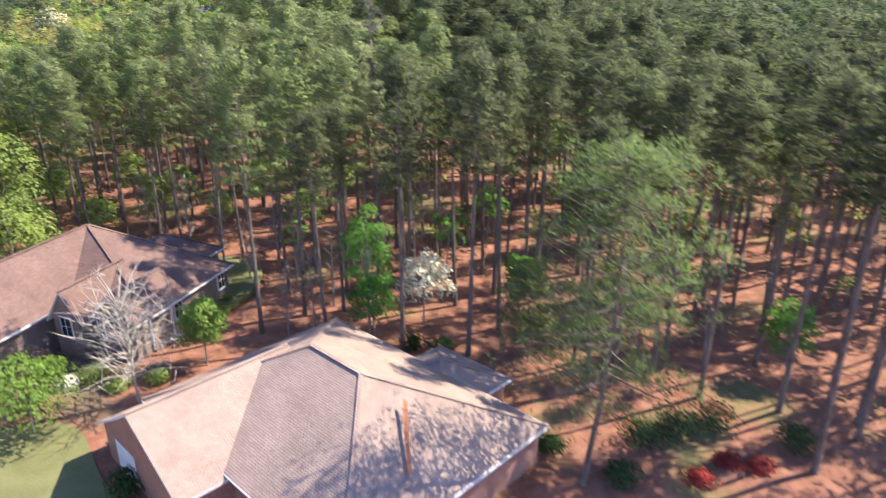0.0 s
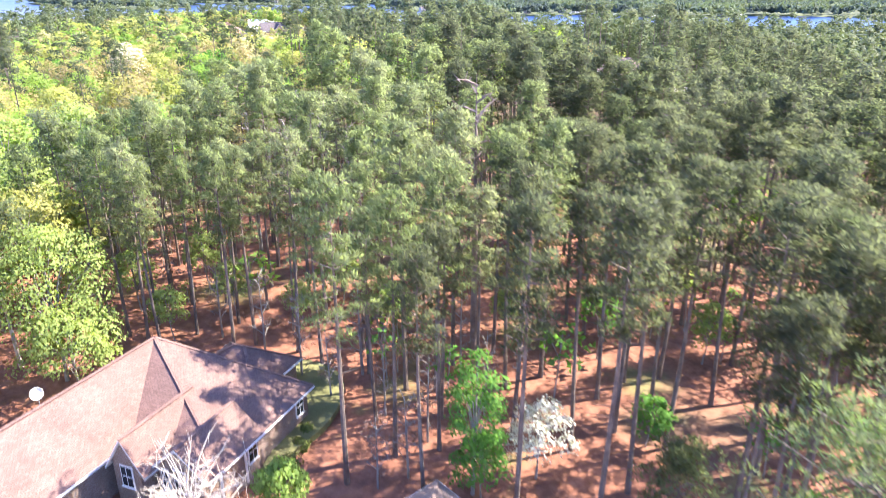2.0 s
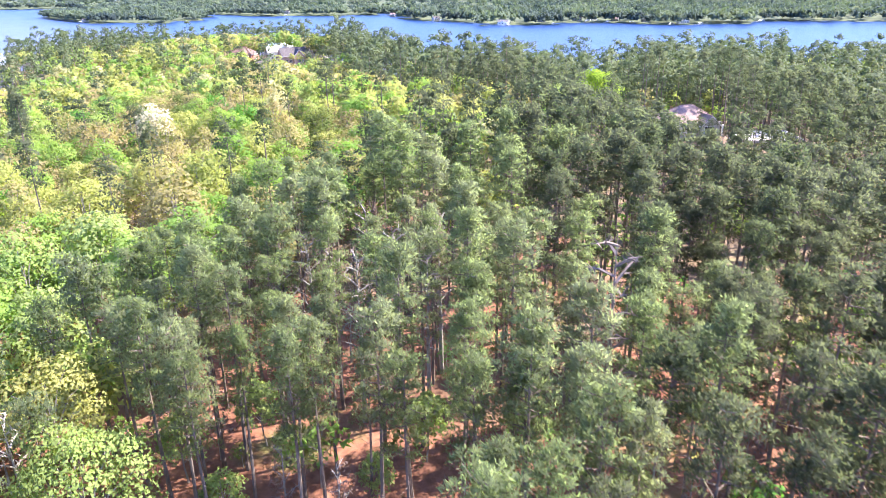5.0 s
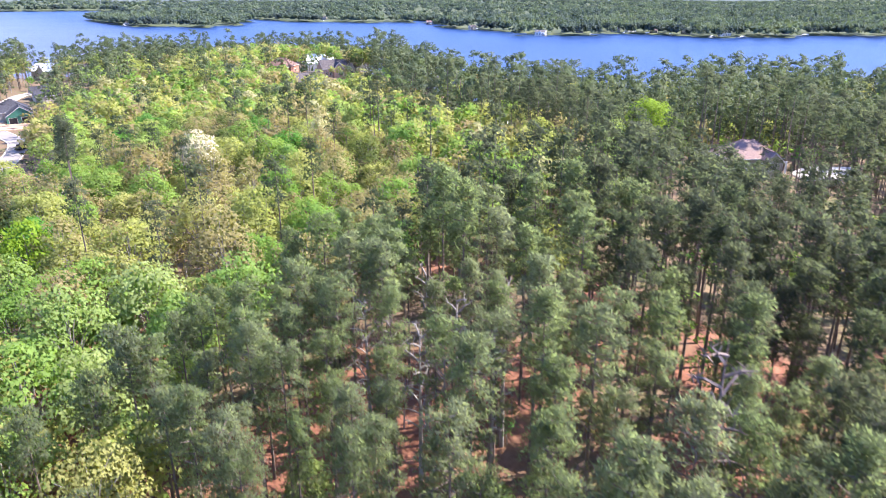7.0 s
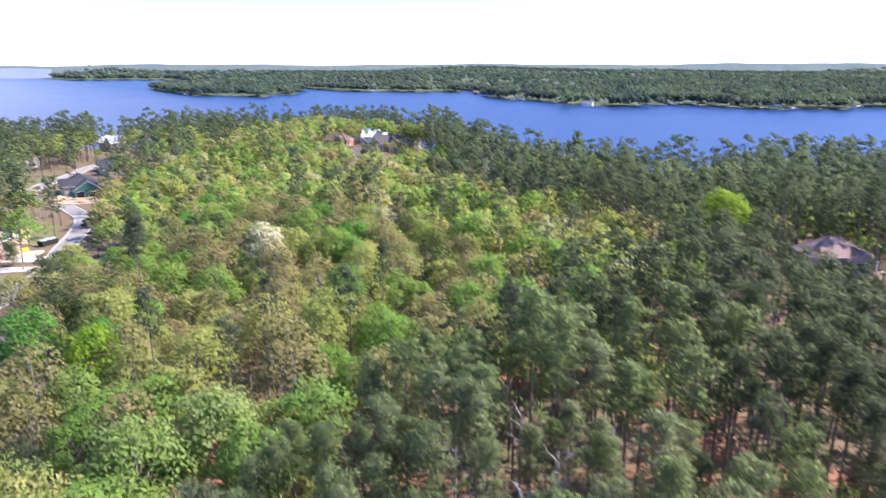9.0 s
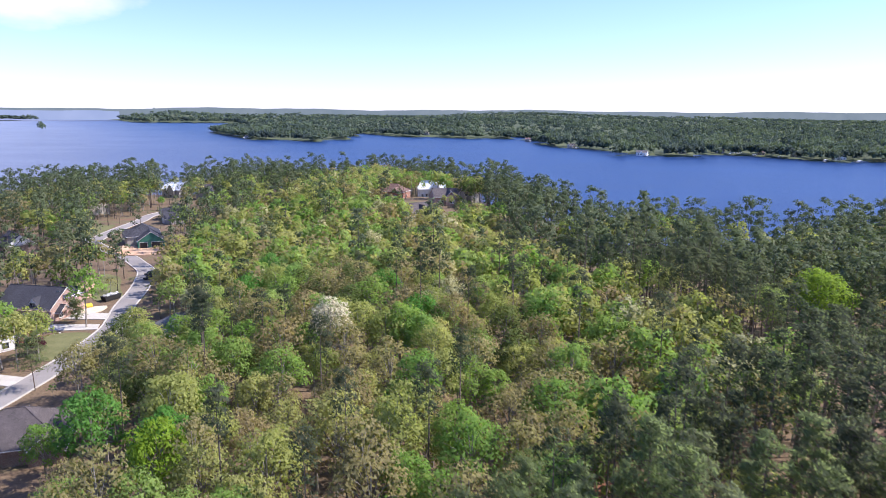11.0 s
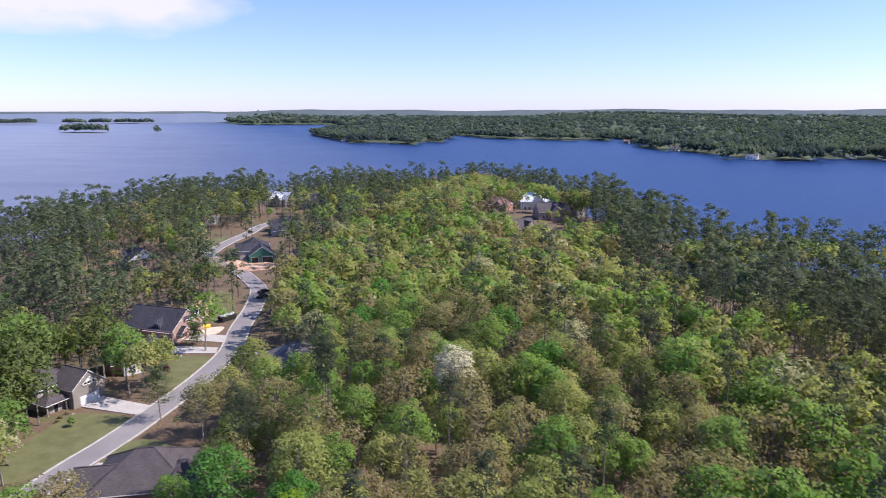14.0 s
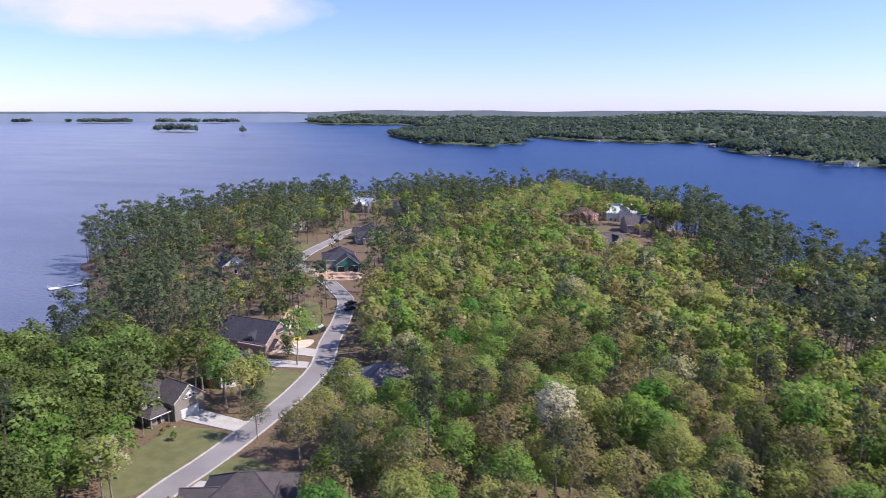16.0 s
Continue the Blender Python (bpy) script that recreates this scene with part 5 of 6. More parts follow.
# the house under construction
z = ground_at(-180, 352)
h = House("unfinished_house", -180, 352, z, 30, "unfinished house in green sheathing with charcoal roof")
h.block(-5, 6, -13.5, -4, 3.4, M_GREEN_WRAP)
h.gable(-5, 6, -13.5, -4, 3.4, 7.2, M_ROOF_DARK, "y", M_GREEN_WRAP)
# near-black slabs paint the shade inside the two open garage bays
h.door(-2.6, -13.52, 0.0, 3.0, 2.6, 270, M_DARK, "dark_garage_slab")
h.door(2.9, -13.52, 0.0, 4.6, 2.6, 270, M_DARK, "dark_garage_slab")
h.block(-9, 5, -5, 12, 4.0, M_SIDING)
h.hip(-9, 5, -5, 12, 4.0, 8.6, M_ROOF_DARK)
h.gable(-10.5, 0, -3.5, 2.5, 3.6, 7.0, M_ROOF_DARK, "x", M_WHITE)
h.window(-10.4, -0.5, 3.9, 1.1, 1.2, 180)
h.block(-10, -8.8, -3.5, 2.5, 3.6, M_SIDING)
for y in (4.5, 7.5):
    h.post(-9.6, y, 0, 3.4, 0.3)

z = ground_at(-194, 414)
h = House("dark_roofed_house", -194, 416, z, 36, "long house with a charcoal roof and white porch")
h.block(-8, 8, -14, 14, 3.6, M_SIDING)
h.hip(-8, 8, -14, 14, 3.6, 8.4, M_ROOF_DARK)
h.block(-10.5, -7.8, -11, -3, 3.2, M_SIDING)
h.gable(-10.5, 0, -11, -3, 3.2, 7.0, M_ROOF_DARK, "x", M_SIDING)
for y in (-9.5, -7, -4.5):
    h.post(-10.9, y, 0, 3.0, 0.3)
h.window(-10.52, -8.2, 0.9, 1.2, 1.6, 180)
h.gable(-10, 0, 4, 10, 3.4, 6.4, M_ROOF_DARK, "x", M_SIDING)

z = ground_at(-230, 330)
h = House("dark_roofed_house", -226, 327, z, -40, "white-gabled house with charcoal roof behind pines")
h.block(-8, 8, -6, 6, 4.6, M_STONE)
h.gable(-8, 8, -6, 6, 4.6, 9.0, M_ROOF_DARK, "x", M_WHITE)
h.gable(3, 8.3, -2, 4, 5, 8.0, M_ROOF_DARK, "x", M_WHITE)
h.gable(-4, 0, -6.4, 0, 4.8, 7.6, M_ROOF_DARK, "y", M_WHITE)
h.window(8.05, 0, 4.8, 1.3, 1.3, 0)
h.window(8.05, 0, 1.0, 1.3, 1.6, 0)
for x in (-5, 4):
    h.window(x, -6.03, 1.0, 1.2, 1.6, 270)


def far_house(name, x, y, turn, w, d, e, r, roof, wall, label, gable=True):
    h = House(name, x, y, ground_at(x, y), turn, label)
    h.block(-w / 2, w / 2, -d / 2, d / 2, e, wall)
    if gable:
        h.gable(-w / 2, w / 2, -d / 2, d / 2, e, r, roof, "x", wall)
        h.block(-w * 0.1, w * 0.3, -d / 2 - 2, -d / 2, e, wall)
        h.gable(-w * 0.1, w * 0.3, -d / 2 - 2, 0, e, r - 0.8, roof, "y", wall)
    else:
        h.hip(-w / 2, w / 2, -d / 2, d / 2, e, r, roof)
        h.block(w * 0.05, w * 0.42, -d / 2 - 2.5, -d / 2, e - 0.2, wall)
        h.gable(w * 0.05, w * 0.42, -d / 2 - 2.5, 0, e - 0.2, r - 1.6, roof, "y", wall)
    for k in (-0.35, -0.2, 0.1 + 0.0, 0.2):
        out = -d / 2 - (2.03 if gable else 2.53) if k > 0 else -d / 2 - 0.03
        if gable or k > 0 or True:
            h.window(w * (k + (0.05 if k > 0 and not gable else 0)), out, 1.0, 1.1, 1.5, 270)
    h.window(w / 2 + 0.03, 0, 1.0, 1.2, 1.5, 0)
    return h


h = far_house("rose_roofed_house", 67, 188, 4, 12.0, 9.0, 3.2, 6.6, M_ROOF_DUSTY, M_SIDING, "cream house with a dusty-rose roof among pines", False)
for x in (-5.4, -3.0, 6.0):
    h.post(x, -6.6, 0, 2.8, 0.3)
lot("driveway", [(79, 184), (95, 183), (97, 194), (86, 195), (79, 189)], M_CONCRETE, "pale concrete forecourt beside the rose-roofed house", 0.14)
far_house("white_roofed_house", -62, 492, 12, 18, 10, 6.0, 11.0, M_ROOF_WHITE, M_WHITE, "white house with a bright metal roof near the water")
far_house("tan_house", -50, 444, 20, 15, 13, 4.6, 8.8, M_ROOF_BROWN, M_BRICK_TAN, "tan brick house with steep grey-brown gables")
far_house("tan_house", -38, 462, -30, 12, 10, 5.0, 9.5, M_ROOF_BROWN, M_SIDING, "tan house with clustered grey-brown gables")
far_house("red_roofed_house", -84, 476, -15, 17, 12, 4.5, 9.0, M_ROOF_ROSE, M_BRICK, "red-brick house with rose-brown roof by the point", False)
far_house("grey_roofed_house", -62, 405, 40, 12, 10, 3.6, 7.5, M_ROOF_BROWN, M_SIDING, "small house with a grey roof in the trees")
far_house("white_roofed_house", -246, 520, -20, 16, 11, 6.0, 10.5, M_ROOF_WHITE, M_SIDING, "pale house with a white metal roof among pines")
far_house("grey_roofed_house", -217, 510, 10, 16, 13, 5.5, 10.5, M_ROOF_BROWN, M_SIDING, "grey-roofed house with a white front gable")
far_house("grey_roofed_house", -178, 480, 30, 15, 11, 4.5, 9.0, M_ROOF_BROWN, M_SIDING, "low grey-roofed house near the point", False)
far_house("red_roofed_house", -158, 460, 0, 15, 12, 4.5, 9.0, M_ROOF_ROSE, M_BRICK, "house with a terracotta-red hipped roof", False)
far_house("cream_house", -256, 436, -35, 14, 11, 6.0, 10.0, M_ROOF_BROWN, M_SIDING, "cream two-storey house behind garden trees")
far_house("grey_roofed_house", 10, 346, 20, 20, 11, 3.6, 7.0, M_ROOF_DARK, M_SIDING, "long dark-roofed house among the shore pines", False)
far_house("grey_roofed_house", 27, 330, -25, 16, 11, 4.2, 7.8, M_ROOF_DARK, M_WHITE, "dark-roofed house with a white end wall near the water", False)
far_house("tan_roofed_house", 45, 345, 10, 13, 10, 4.0, 8.0, M_ROOF_DUSTY, M_SIDING, "house with a tan-pink roof by the inlet", False)
far_house("tan_roofed_house", 66, 347, -10, 14, 10, 4.0, 8.0, M_ROOF_DUSTY, M_SIDING, "house with a tan-pink roof by the inlet", False)
far_house("tan_roofed_house", 109, 361, 15, 18, 12, 4.2, 9.0, M_ROOF_BROWN, M_SIDING, "wide tan-roofed house on the shore", False)

# ---- trees of their own kind ----


def put(ob, x, y, turn=None, size=1.0):
    ob.matrix_world = stand(x, y, turn, size)
    return ob


def bare_shape(tall, wide, limbs=22, low=0.25, droop=0.0):
    """A leafless tree: stem, limbs and twigs only."""
    wood = tube([(0, 0, -0.3), (0.1, 0, tall * 0.4), (0.2, 0.1, tall * 0.98)], [tall * 0.014, tall * 0.010, 0.02], 6)
    for i in range(limbs):
        k = low + (0.95 - low) * (i + rng.uniform()) / limbs
        a = i * 2.4 + rng.uniform(-0.4, 0.4)
        r = wide * (1.1 - 0.6 * k) * rng.uniform(0.6, 1.15)
        s = np.array([0.15 * k, 0.05 * k, tall * k])
        e = s + np.array([math.cos(a) * r, math.sin(a) * r, r * rng.uniform(0.3, 0.9) - droop * r])
        m = (s + e) / 2 + np.array([0, 0, 0.08 * r])
        wood += tube([s, m, e], [tall * 0.005, tall * 0.0035, 0.012], 4)
        for _ in range(5):
            q = s + (e - s) * rng.uniform(0.35, 0.95)
            w = q + unit(1)[0] * r * 0.35 + np.array([0, 0, 0.15 * r])
            wood += tube([q, w], [tall * 0.0022 + 0.008, 0.008], 3)
    return np.array(wood)


def bare_tree(x, y, tall, wide, bark, label, twigs=None, low=0.25, limbs=22, droop=0.0):
    top = new("bare_tree")
    wood = bare_shape(tall, wide, limbs, low, droop)
    part("trunk", tri_mesh("trunk", wood, bark), top)
    if twigs:
        c = np.array([[rng.normal(0, wide * 0.45), rng.normal(0, wide * 0.45), tall * rng.uniform(low + 0.15, 1.0)] for _ in range(34)])
        part("budding_crown", tri_mesh("budding_crown", lobes(c, np.full(34, wide * 0.25), 12, 0.5, 0.05, 0.6, -1, 1.0, 1.5), twigs), top)["kind"] = "stuff"
    return tagged(put(top, x, y), label, "tree")


def shrub(x, y, r, tall, mat, label, n=None):
    top = new("shrub")
    cs = np.array([[r * 0.5 * math.cos(k * 2.4) * math.sqrt(k / 9), r * 0.5 * math.sin(k * 2.4) * math.sqrt(k / 9), tall * (0.35 + 0.3 * rng.uniform())] for k in range(9)])
    part("stem", tri_mesh("stem", np.array(tube([(0, 0, -0.2), (0, 0, tall * 0.5)], [0.06, 0.03], 5)), M_GREYBARK), top)
    part("foliage", tri_mesh("foliage", lobes(cs, np.full(9, r * 0.6), n or 55, 0.22, 0.17, 0.3, -0.8, tall / r * 0.55, 0.5), mat), top)
    return tagged(put(top, x, y, None, 1.0), label, "shrub")


put(tree("pine_tree", pine_shape(3, 22.2, 0.30, 5.0, 0.9, 2.7, 1.6, 0.95), M_BARK, M_OLD_NEEDLE, "broad old pine with low spreading limbs beside the house", "pine"), 17.8, 33.2)
put(tree("pine_tree", pine_shape(3, 9.0, 0.25, 2.0), M_BARK, M_NEEDLE, "young bushy pine on the red straw", "pine"), 19.2, 48.5)
put(tree("pine_tree", pine_shape(3, 12.5, 0.33, 2.9, 0.3), M_BARK, M_NEEDLE, "lone small pine at the kerb of the street", "pine"), -120.9, 187.6)
put(tree("slender_tree", broad_shape(2, 14.0, 2.3, 1.2, 0.05, 0.36), M_GREYBARK, M_BRIGHT, "slender tree in vivid green leaf behind the house", "tree"), 6.3, 56)
put(tree("slender_tree", broad_shape(2, 7.5, 2.0, 0.9, 0.05, 0.36), M_GREYBARK, M_BRIGHT, "lower bushy tree in vivid green leaf", "tree"), 6.8, 54.6)
put(tree("dogwood_tree", broad_shape(2, 8.0, 2.6, 1.2, 0.1, 0.34, 24), M_GREYBARK, M_DOGWOOD, "small dogwood covered in white blossom", "tree"), 11.6, 57)
put(tree("sapling", broad_shape(2, 7.5, 2.0, 0.7, 0.05, 0.4), M_GREYBARK, M_BRIGHT, "vivid green sapling under the pines", "tree"), 39.5, 41.8)
src = put(tree("sapling", broad_shape(2, 7.0, 1.9, 0.7, 0.05, 0.38), M_GREYBARK, M_SPRING, "light green sapling in the thicket under pines", "tree", "saplings in the thicket"), -22, 82)
for x, y, s in ((-16, 86, 1.1), (-9, 83, 0.9), (-27, 88, 1.2), (2, 80, 1.0), (14, 79, 0.9), (-4, 88, 1.2), (24, 78, 1.0), (33, 72, 1.1), (-20, 92, 1.2), (44, 66, 1.0), (37, 60, 0.8)):
    copy_thing(src, stand(x, y, None, s)).scale = (s, s, s)
put(tree("sapling", broad_shape(2, 5.5, 1.7, 0.6, 0.05, 0.4), M_GREYBARK, M_BRIGHT, "light green sapling on the red straw", "tree"), 22, 60)
put(tree("broadleaf_tree", broad_shape(2, 18.0, 5.2, 3.0, 0.06, 0.42), M_GREYBARK, M_SPRING, "full light-green tree beside the brown house", "tree"), -31, 76)
put(tree("broadleaf_tree", broad_shape(2, 10.5, 4.4, 2.4, 0.05, 0.42), M_GREYBARK, M_SPRING, "low spreading light-green tree beside the brown house", "tree"), -29.0, 73.2)
put(tree("broadleaf_tree", broad_shape(2, 18.0, 3.8, 1.4, 0.3, 0.42), M_GREYBARK, M_YELLOW_LEAF, "pale-trunked tree in thin yellowish leaf", "tree"), -36, 84)
put(tree("broadleaf_tree", broad_shape(2, 6.0, 3.2, 1.1, 0.05, 0.4), M_GREYBARK, M_LEAF, "low leafy green tree in the front garden", "tree"), -19, 46.2)
put(tree("broadleaf_tree", broad_shape(2, 7.0, 1.9, 1.3, 0.05, 0.36), M_GREYBARK, M_LEAF, "wispy upright shrub tree at the house corner", "tree"), -7.8, 53.5)
src = put(tree("broadleaf_tree", broad_shape(2, 17.0, 4.4, 1.3, 0.1, 0.55), M_GREYBARK, M_SPRING, "tall light-green tree at the edge of the pines", "tree", "light green trees by the pines"), -41, 97)
for x, y, s in ((-47, 106, 1.1), (-36, 92, 0.85), (-45, 88, 1.0), (-40, 112, 1.1), (-52, 97, 1.0)):
    copy_thing(src, stand(x, y, None, s)).scale = (s, s, s)
put(tree("lime_tree", broad_shape(2, 20.0, 6.2, 2.2, 0.14, 0.66), M_GREYBARK, M_LIME, "round tree in bright lime-green leaf", "tree"), 52.5, 209)
put(tree("lime_tree", broad_shape(2, 16.0, 4.6, 1.3, 0.1, 0.65), M_GREYBARK, M_SPRING, "light spring-green tree among dark pines", "tree"), 40, 206)
put(tree("lime_tree", broad_shape(2, 10.0, 3.6, 1.2, 0.08, 0.55), M_GREYBARK, M_LIME, "small lime-green tree behind the rose-roofed house", "tree"), 98, 243)
put(tree("blossom_tree", broad_shape(2, 20.0, 3.7, 1.3, 0.48, 0.5), M_GREYBARK, M_BLOSSOM, "tall tree white with blossom", "tree"), -53.4, 180)
src = put(tree("blossom_tree", broad_shape(2, 17.0, 4.3, 1.0, 0.2, 0.7), M_GREYBARK, M_CREAM, "tree pale with cream blossom", "tree", "pale blossom trees"), -32, 211)
for x, y in ((-62, 274), (-28, 289), (-115, 322), (-140, 351), (-98, 221), (-76, 374), (-64, 285), (-36, 205)):
    s = rng.uniform(0.85, 1.1)
    copy_thing(src, stand(x, y, None, s)).scale = (s, s, s)
src = put(tree("green_tree", broad_shape(2, 17.5, 4.6, 1.3, 0.12, 0.65), M_GREYBARK, M_BRIGHT, "tree in vivid green leaf standing out", "tree", "vivid green trees"), -37, 194)
for x, y, s in ((-82, 146, 1.05), (-68, 141, 0.9), (-87, 228, 1.0), (-92, 260, 1.0), (-49, 221, 0.95)):
    copy_thing(src, stand(x, y, None, s)).scale = (s, s, s)
put(tree("lime_tree", broad_shape(2, 16.5, 4.4, 1.3, 0.12, 0.65), M_GREYBARK, M_LIME, "tree in bright yellow-lime leaf", "tree"), -65, 134)
put(tree("wine_red_tree", broad_shape(2, 4.6, 2.2, 1.3, 0.08, 0.36), M_GREYBARK, M_WINE, "small wine-red ornamental tree on the lawn", "tree"), -136.2, 209.4)
put(tree("sapling", broad_shape(2, 2.8, 0.8, 0.5, 0.1, 0.22), M_GREYBARK, M_LEAF, "newly planted sapling on the lawn", "tree"), -137.8, 181)

put(tree("broadleaf_tree", broad_shape(2, 11.0, 4.2, 1.2, 0.12, 0.5), M_GREYBARK, M_LEAF, "green garden tree beside the red-brick house", "tree"), -165, 211)
put(tree("pine_tree", pine_shape(3, 6.5, 0.2, 2.0), M_BARK, M_NEEDLE, "small young pine by the new driveway", "pine"), -141.5, 235.3)
src = put(tree("broadleaf_tree", broad_shape(2, 15.0, 4.8, 1.3, 0.08, 0.55), M_GREYBARK, M_DEEP, "lush deep-green tree at the edge of the lawn", "tree", "lush trees by the lawn"), -150.5, 166)
for x, y, s in ((-148.5, 157, 1.0), (-155, 174, 1.05), (-146, 149, 0.95), (-160, 182, 1.1), (-157, 164, 1.1), (-143, 157.5, 0.8), (-139.5, 151, 0.85), (-147.5, 172, 0.75), (-137, 143.5, 0.9), (-143, 141, 1.0), (-152, 148, 1.05)):
    copy_thing(src, stand(x, y, None, s)).scale = (s, s, s)
bare_tree(-12.4, 48.9, 9.4, 5.2, M_DEADWOOD, "bleached leafless tree before the brown house", None, 0.22, 74)
bare_tree(9.8, 77, 29.5, 4.2, M_SNAG, "dead brown tree with broken limbs among the pines", None, 0.45, 20, 0.2)
bare_tree(-36.5, 79, 16.0, 3.0, M_DEADWOOD, "thin white-barked leafless tree", None, 0.4, 16)
bare_tree(118, 288, 20.0, 5.5, M_GREYBARK, "wide leafless tree hazy with purple buds", M_BUD, 0.3, 30)
for x, y, t in ((-15, 101, 19), (-9, 104, 20), (-1, 101, 20), (-18, 96, 18), (-6, 99, 20), (-3, 95, 19), (-10, 94, 20), (-12.5, 98, 18)):
    bare_tree(x, y, t, 3.2, M_GREYBARK, "leafless tree with reddish buds among pines", M_BUD, 0.4, 20)
for x, y, t in ((-24.0, 55.4, 3.4), (-22.3, 55.0, 3.0)):
    bare_tree(x, y, t, 1.5, M_GREYBARK, "reddish leafless bush against the house wall", M_BUD, 0.08, 16)
for x, y, t in ((1.5, 58.5, 8), (-1.0, 57.5, 7), (3.5, 63, 9), (-5, 70, 8), (-8, 74, 10), (0, 67, 9), (5, 69, 10), (9, 66, 9), (-12, 78, 10), (13, 70, 9), (-2, 74, 11), (8, 74, 10), (17, 75, 10), (-17, 82, 9)):
    bare_tree(x, y, t, 1.6, M_GREYBARK, "thin leafless understorey tree on red straw", M_BUD, 0.2, 14)

for x, y, r, t in ((9.7, 52.5, 1.5, 1.9), (12.2, 51.6, 1.4, 1.7), (-11.2, 38.4, 1.4, 2.0), (16.7, 36.6, 1.5, 2.0), (23.4, 36.2, 2.4, 2.6), (26.5, 36.8, 2.2, 2.4), (29.6, 37.0, 2.2, 2.5), (34, 33.5, 1.8, 2.0), (20.5, 33.0, 1.6, 1.6)):
    shrub(x, y, r, t, M_SHRUB, "dense dark green evergreen shrub", 80)
for x, y, r, t in ((25.4, 31.8, 1.5, 1.1), (28.2, 33.0, 1.2, 1.0), (30.0, 32.0, 1.2, 1.0)):
    shrub(x, y, r, t, M_AZALEA, "low azalea in red bloom")
for x, y, r, t in ((-8.0, 60.2, 1.3, 2.0), (-7.3, 63.1, 0.9, 1.3), (-6.9, 64.9, 0.8, 1.5)):
    shrub(x, y, r, t, M_DEEP, "clipped round evergreen by the house wall")
for x, y, r, t in ((-20.5, 50.2, 1.6, 1.6), (-23, 53.4, 1.3, 1.3), (-11.3, 51.6, 1.3, 1.9), (-25, 51.5, 1.5, 1.6), (-20.4, 55.0, 1.4, 1.8), (-16.6, 53.2, 1.6, 1.7), (-14.4, 51.2, 1.3, 1.4)):
    shrub(x, y, r, t, M_SPRING, "loose light-green garden shrub", 75)
for x, y in ((-142.5, 220.5), (-141.8, 223.2), (-140.6, 225.0), (-144.5, 187), (-144.4, 184.8), (-143.2, 182.6)):
    shrub(x, y, 0.7, 0.8, M_OLIVE, "small shrub in a mulched bed", 30)

# ---- site clutter, vehicles, dock ----


def car(x, y, turn, paint, label):
    """A parked car: body with cabin, windows and four wheels."""
    top = new("car")
    z = ground_at(x, y) + 0.12
    top.matrix_world = pose(x, y, z, 0, 0, turn)
    prof = [(-2.25, 0.35), (-2.3, 0.75), (-2.1, 0.95), (-1.1, 1.0), (-0.5, 1.45), (1.0, 1.45), (1.7, 1.0), (2.2, 0.9), (2.3, 0.6), (2.25, 0.35)]
    n = len(prof)
    v = [(px, s * (0.88 if pz < 1.2 else 0.68), pz) for s in (-1, 1) for px, pz in prof]
    f = [tuple(range(n - 1, -1, -1)), tuple(range(n, 2 * n))] + [(i, (i + 1) % n, n + (i + 1) % n, n + i) for i in range(n)]
    part("body", mesh_of("body", v, f, paint), top)
    for s in (-1, 1):
        part("window", mesh_of("window", [(-0.9, s * 0.84, 1.06), (1.4, s * 0.84, 1.06), (0.9, s * 0.72, 1.38), (-0.45, s * 0.72, 1.38)], [(0, 1, 2, 3)], M_GLASS), top)
        for px in (-1.4, 1.4):
            w = part("wheel", tri_mesh("wheel", np.array(tube([(0, -0.11, 0), (0, 0.11, 0)], [0.33, 0.33], 14)), M_DARK), top, "", pose(px, s * 0.82, 0.33))
            part("rim", tri_mesh("rim", np.array(tube([(0, -0.12, 0), (0, 0.12, 0)], [0.2, 0.2], 10)), M_METAL), w)
    part("windscreen", mesh_of("windscreen", [(1.08, -0.62, 1.42), (1.08, 0.62, 1.42), (1.66, 0.76, 1.05), (1.66, -0.76, 1.05)], [(0, 1, 2, 3)], M_GLASS), top)
    return tagged(top, label, "car")


car(90, 189, 20, M_WHITE, "white car on the pale forecourt")
car(-210, 353, 62, M_WHITE, "white car parked on the upper street")
car(-145.2, 285.5, 64, M_DARK, "dark car parked under trees at the kerb")
car(-148.2, 292.2, 64, M_DARK, "dark car parked under trees at the kerb")
car(-112, 229.5, 20, M_DARK, "dark car on a short drive")

g0 = ground_at(-144, 257)
skip = new("rubbish_skip")
skip.matrix_world = pose(-144.6, 259, g0, 0, 0, 66)
tagged(skip, "dark open skip heaped with white rubbish bags", "skip")
v = [(-2.6, -1.1, 0.15), (2.6, -1.1, 0.15), (2.6, 1.1, 0.15), (-2.6, 1.1, 0.15), (-3.0, -1.25, 1.7), (3.0, -1.25, 1.7), (3.0, 1.25, 1.7), (-3.0, 1.25, 1.7)]
part("container", mesh_of("container", v, [(3, 2, 1, 0), (0, 1, 5, 4), (1, 2, 6, 5), (2, 3, 7, 6), (3, 0, 4, 7), (4, 5, 6, 7)], M_DARK), skip)
for k in range(7):
    part("rubbish_bag", tri_mesh("rubbish_bag", lobes([[0, 0, 0]], [0.55], 70, 0.35, 0.35, 0.2, -1, 0.7, 0.2), M_WHITE), skip, "", pose(-2.1 + 0.7 * k, rng.uniform(-0.5, 0.5), 1.75 + rng.uniform(0, 0.3)))
for y in (-0.8, 0.8):
    part("skid", box_mesh("skid", 4.6, 0.18, 0.18, M_METAL), skip, "", pose(0, y, 0))
tank = new("yellow_tank")
tank.matrix_world = pose(-147.0, 249.5, ground_at(-147, 249.5), 0, 0, 40)
tagged(tank, "yellow plastic tank lying on the sand", "tank")
